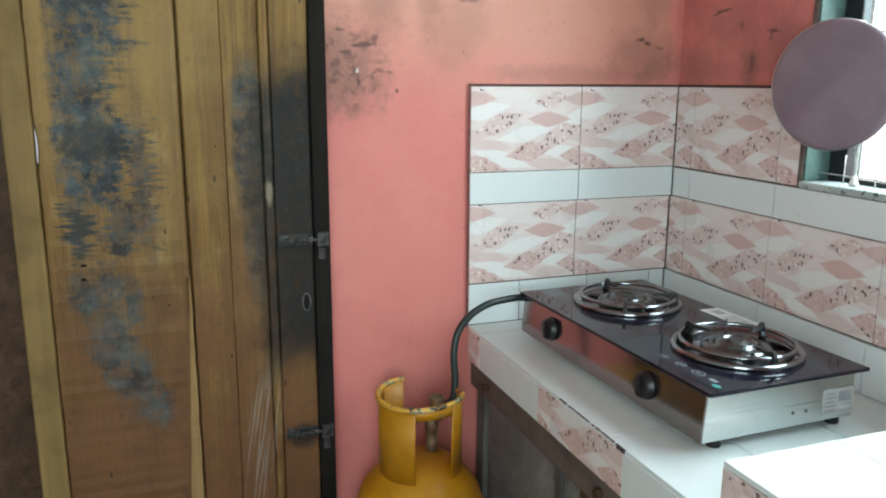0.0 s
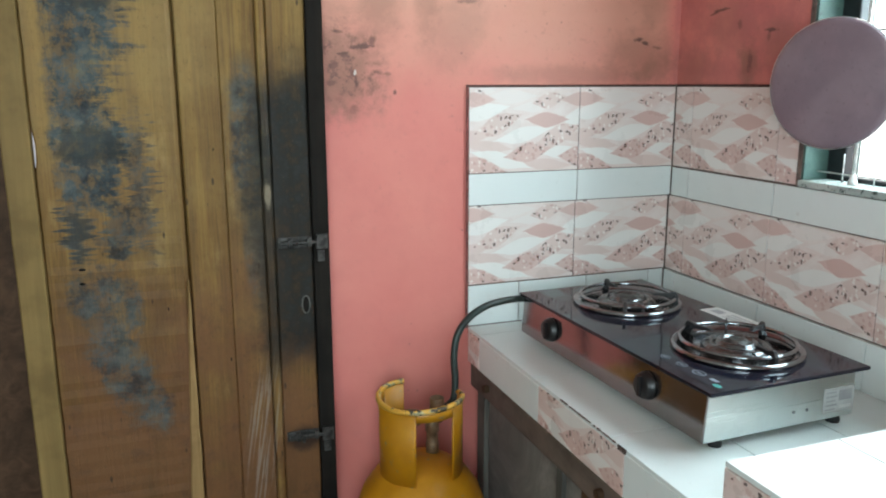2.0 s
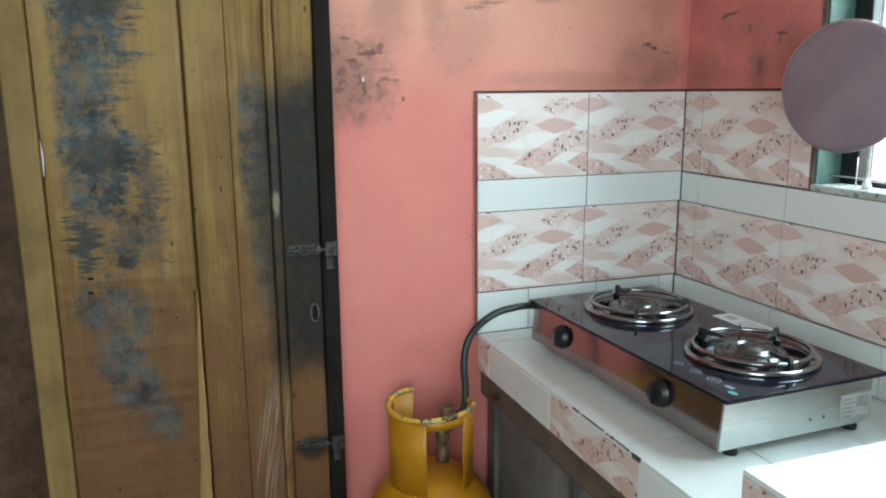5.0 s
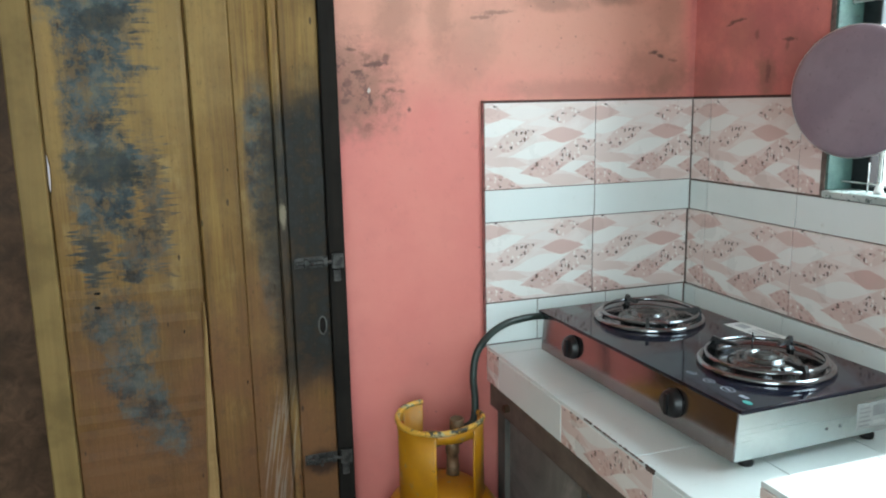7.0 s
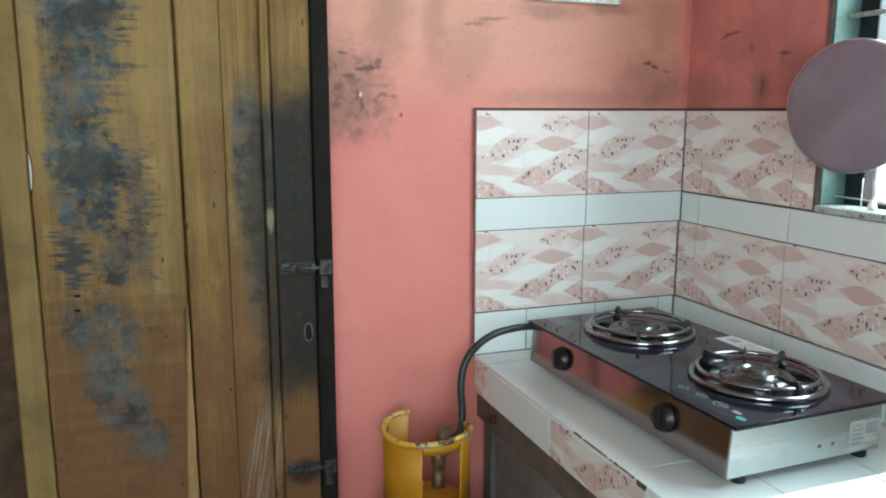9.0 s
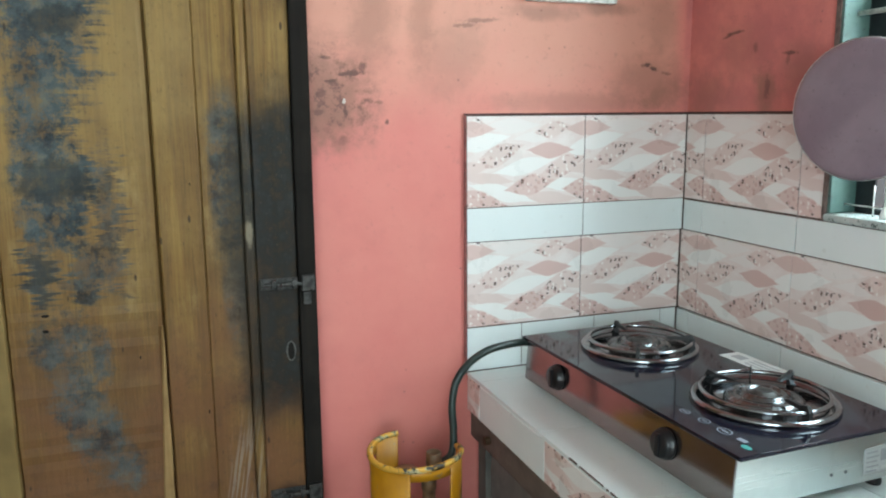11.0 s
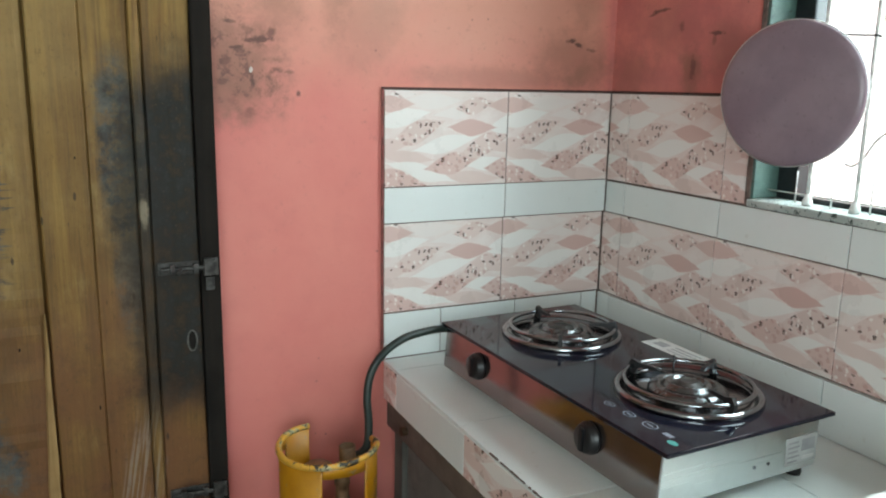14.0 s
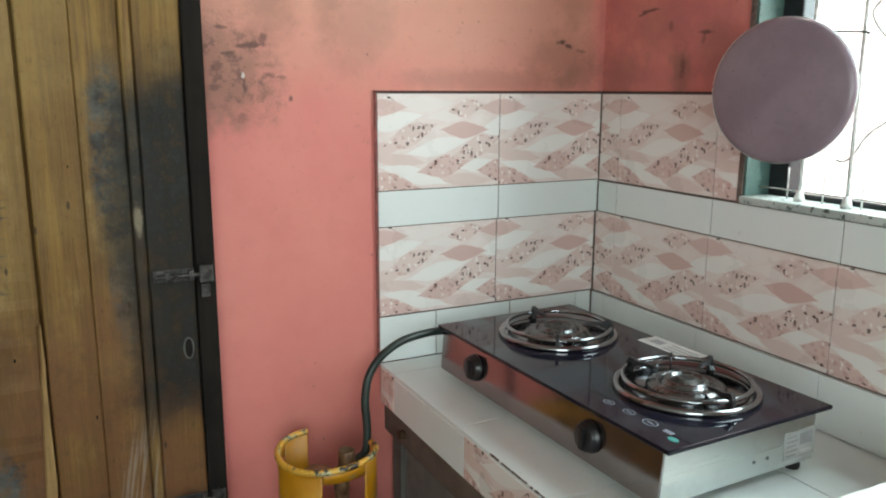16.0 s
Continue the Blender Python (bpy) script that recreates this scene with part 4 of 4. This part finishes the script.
for a0, a1 in ((97, 135), (176, 246), (300, 340), (352, 366)):
    part("collar_upright", collar_piece(a0, a1, 0.530, top), YELLOW, cyl, "", True)
for a0, a1 in ((135, 176), (246, 300), (340, 352)):
    part("collar_band", collar_piece(a0, a1, 0.690, top), YELLOW, cyl, "", True)
rim = [(0.0950 * math.cos(radians(a)), 0.0950 * math.sin(radians(a)), top(a)) for a in range(COL0, COL1 + 1, 4)]
part("rim", tube(rim, 0.0062, 12), RIM, cyl, "rolled rim with paint worn to dark metal", True)
valve = part("valve", lathe([(0.0, 0.555), (0.015, 0.556), (0.015, 0.585), (0.0135, 0.588), (0.0135, 0.612), (0.016, 0.614), (0.016, 0.655), (0.0, 0.658)], 24), BRASS, cyl, "brass valve", True)
valve.location = (0.035, 0.02, 0)
kv = part("spout", lathe([(0.0145, 0.640), (0.0165, 0.645), (0.0165, 0.696), (0.0140, 0.698), (0.0130, 0.650), (0.0, 0.650)], 24), BRASS, cyl, "open brass spout", True)
kv.location = (0.045, 0.015, 0)
part("regulator", lathe([(0.0, 0.0), (0.026, 0.0), (0.030, 0.006), (0.030, 0.016), (0.022, 0.022), (0.0, 0.024)], 28, Matrix.Translation((-0.012, 0.03, 0.640))), BRASS, cyl, "grey regulator", True)
part("outlet", tube([(0.025, 0.022, 0.652), (0.062, 0.026, 0.664)], 0.008, 12), DULL, cyl, "", True)

hose = tube(smooth_path([(-0.716, -0.165, 0.664), (-0.688, -0.162, 0.680), (-0.680, -0.154, 0.725), (-0.680, -0.145, 0.780), (-0.668, -0.138, 0.830), (-0.636, -0.132, 0.867), (-0.588, -0.122, 0.888), (-0.538, -0.112, 0.893), (-0.495, -0.1035, 0.892), (-0.462, -0.104, 0.888), (-0.440, -0.114, 0.886)], 10), 0.0085, 14)
tagged(part("gas_hose", hose, RUBBER, None, "", True), "dark green-black rubber gas hose from cylinder to cooker", "hose")

# ---- round tray hanging before the window ----
tray = thing("hanging_tray", "round mauve enamel tray hung before the window bars", "tray", at=(-0.114, -0.6195, 1.4035))
tray.rotation_euler = (0, 0, radians(19))
RT = 0.1197
mt = pose(0, 0, 0, 0, -90, 0)
part("plate", lathe([(0.0, 0.004), (RT * 0.55, 0.0035), (RT * 0.9, 0.001), (RT * 0.975, -0.002), (RT, -0.006), (RT * 1.003, -0.010), (RT * 0.985, -0.013), (RT * 0.96, -0.010), (RT * 0.94, -0.006), (0.0, -0.004)], 72, mt), DISC, tray, "", True)
# steel bead added to stand in for window light along the rim
part("edge_bead", torus(RT * 1.001, 0.0016, -0.008, 72, 8, mt), STEEL, tray, "metal bead added for the edge highlight", True)
part("hook", tube(smooth_path([(0.004, 0.0, RT * 0.80), (0.03, -0.015, RT * 0.82), (0.09, -0.062, RT * 0.82), (0.1235, -0.090, RT * 0.82), (0.131, -0.088, RT * 0.80), (0.129, -0.080, RT * 0.77)], 6), 0.002, 8), DULL, tray, "bent wire hook")


# ---- tiles ----
def tile_mesh(w, h, t=0.006, u0=0.0, v0=0.0):
    bm = box(u0, u0 + w, v0, v0 + h, -t, 0)
    es = [e for e in bm.edges if all(v.co.z > -1e-6 for v in e.verts)]
    bmesh.ops.bevel(bm, geom=es, offset=0.0007, segments=1, affect="EDGES")
    return mesh_of("tile", bm)


meshes = {}


def tile(parent, m, w, h, mat, t=0.006, u0=0.0, v0=0.0):
    """u0, v0: where in the whole tile a cut piece begins."""
    key = (round(w, 4), round(h, 4), mat.name, t, u0, v0)
    if key not in meshes:
        me = tile_mesh(w, h, t, u0, v0)
        me.materials.append(mat)
        meshes[key] = me
    ob = new("tile", meshes[key])
    ob.parent = parent
    ob.matrix_basis = parent.matrix_basis.inverted() @ m @ Matrix.Translation((-u0, -v0, 0))
    return ob


G = 0.0022
north = Matrix(((1, 0, 0, 0), (0, 0, -1, 0), (0, 1, 0, 0), (0, 0, 0, 1)))
east = Matrix(((0, 0, -1, 0), (-1, 0, 0, 0), (0, 1, 0, 0), (0, 0, 0, 1)))
front = east


def on_north(x0, x1, z0, z1, mat):
    tile(wall_north, Matrix.Translation((x0 + G / 2, 0.0, z0 + G / 2)) @ north, x1 - x0 - G, z1 - z0 - G, mat)


def on_east(y0, y1, z0, z1, mat, u0=0.0):
    """y0 is the end nearer the corner; the lower rows stand forward to fit the camera's view."""
    proud = 0.008 if z0 < 0.85 else 0.005 if z0 < 1.0 else 0.0
    tile(wall_east, Matrix.Translation((-proud, y0 - G / 2, z0 + G / 2)) @ east, y0 - y1 - G, z1 - z0 - G, mat, 0.006 + proud, u0)


ROWS_Z = ((1.1885, 1.397, PRINT), (1.109, 1.1885, WHITE), (0.9075, 1.109, PRINT))
for z0, z1, mt in ROWS_Z:
    joint = -0.2865 if z0 > 1.0 else -0.2905
    for x0, x1 in ((-0.588, joint), (joint, -0.0005 if z0 > 1.0 else -0.0065)):
        on_north(x0, x1, z0, z1, mt)
for x0, x1 in ((-0.588, -0.447), (-0.447, -0.249), (-0.249, -0.056), (-0.056, -0.0095)):
    on_north(x0, x1, 0.8005, 0.9060, WHITE)
tagged(part("trim_grout_north", box(-0.5925, 0.0055, 0.0022, 0.0058, 0.795, 1.4022), GROUT), "dark grout bed and border of tiled splashback", "trim", kind="structure")
bm = box(-0.5935, -0.002, -0.001, 0.0021, 1.3985, 1.4022, 0.001)
tagged(part("trim_mortar_north", bm, MORTAR), "dark mortar edge round tiled splashback", "trim", kind="structure")

tagged(part("trim_painted_edge", box(-0.5935, -0.5893, -0.001, 0.0021, 0.80, 1.3984, 0.001), PAINTED), "pink-daubed mortar edge beside tiled splashback", "trim", kind="structure")
joints = [-0.0015, -0.073] + [-0.3785 - 0.3035 * i for i in range(6)]
for y0, y1 in zip(joints, joints[1:]):
    on_east(y0, y1, 1.109, 1.1855, WHITE)
    on_east(y0, y1, 0.9075, 1.109, PRINT, 0.235 if y0 > -0.01 else 0.0)
low = [-0.0015, -0.049] + [-0.3665 - 0.3035 * i for i in range(6)]
for y0, y1 in zip(low, low[1:]):
    on_east(y0, y1, 0.8005, 0.9050, WHITE)
for y0, y1 in ((-0.0015, -0.073), (-0.073, -0.3785), (-0.3785, -0.4440)):
    on_east(y0, y1, 1.1885, 1.397, PRINT, 0.235 if y0 > -0.01 else 0.0)
bm = box(0.0022, 0.0058, -1.90, 0.0, 0.795, 1.1855)
box(0.0022, 0.0058, -0.4445, 0.0, 1.1855, 1.4022, 0, bm)
tagged(part("trim_grout_east", bm, GROUT), "dark grout bed of tiled splashback", "trim", kind="structure")
tagged(part("trim_mortar_east", box(-0.001, 0.0021, -0.4445, -0.0015, 1.3985, 1.4022, 0.001), MORTAR), "dark mortar edge above tiled splashback", "trim", kind="structure")

# worktop tiles, laid on the slab
ys = [-0.0005, -0.075, -0.377, -0.674, -0.976, -1.278, -1.58, -1.88]
xs = [FX + 0.001, -0.397, -0.197, -0.0005]
for y0, y1 in zip(ys, ys[1:]):
    for x0, x1 in zip(xs, xs[1:]):
        tile(counter, Matrix.Translation((x0 + G / 2, y1 + G / 2, 0.8)), x1 - x0 - G, y0 - y1 - G, WHITE, 0.008)
# chipped worktop edge
rnd = random.Random(11)
y = -0.498
for i in range(11):
    w, h = rnd.choice((0.006, 0.011, 0.019, 0.027)), rnd.uniform(0.0014, 0.0030)
    if i == 10:
        y, w, h = -0.706, 0.024, 0.009
    cpart("edge_chip", box(FX - 0.0006, FX + rnd.uniform(0.0012, 0.0030), y - w, y, 0.8006 - h, 0.8006, 0.0004), GROUT, "dark chip in the tile edge" if i == 10 else "")
    y -= w + rnd.uniform(0.001, 0.012)
# edge tiles along the front
fy = [-0.006, -0.080, -0.403, -0.726, -1.048, -1.37, -1.69, -1.99]
for i, (y0, y1) in enumerate(zip(fy, fy[1:])):
    tile(counter, Matrix.Translation((FX, y0 - G / 2, 0.711)) @ front, y0 - y1 - G, 0.081, PRINT if i % 2 == 0 else WHITE, 0.006, 0.0, 0.02)
# the raised block
uy = [-0.970, -1.270, -1.572, -1.874, -1.99]
for y0, y1 in zip(uy, uy[1:]):
    for x0, x1 in ((FX - 0.001, -0.39), (-0.39, -0.19), (-0.19, -0.004)):
        tile(upper, Matrix.Translation((x0 + G / 2, y1 + G / 2, 0.8975)), x1 - x0 - G, y0 - y1 - G, WHITE, 0.008)
    tile(upper, Matrix.Translation((FX - 0.001, y0 - G / 2, 0.802)) @ front, y0 - y1 - G, 0.086, PRINT, 0.006, 0.0, 0.02)
for x0, x1 in ((FX + 0.006, -0.30), (-0.30, -0.004)):
    tile(upper, Matrix.Translation((x1 - G / 2, -0.9655, 0.802)) @ Matrix(((-1, 0, 0, 0), (0, 0, 1, 0), (0, 1, 0, 0), (0, 0, 0, 1))), x1 - x0 - G, 0.086, WHITE)
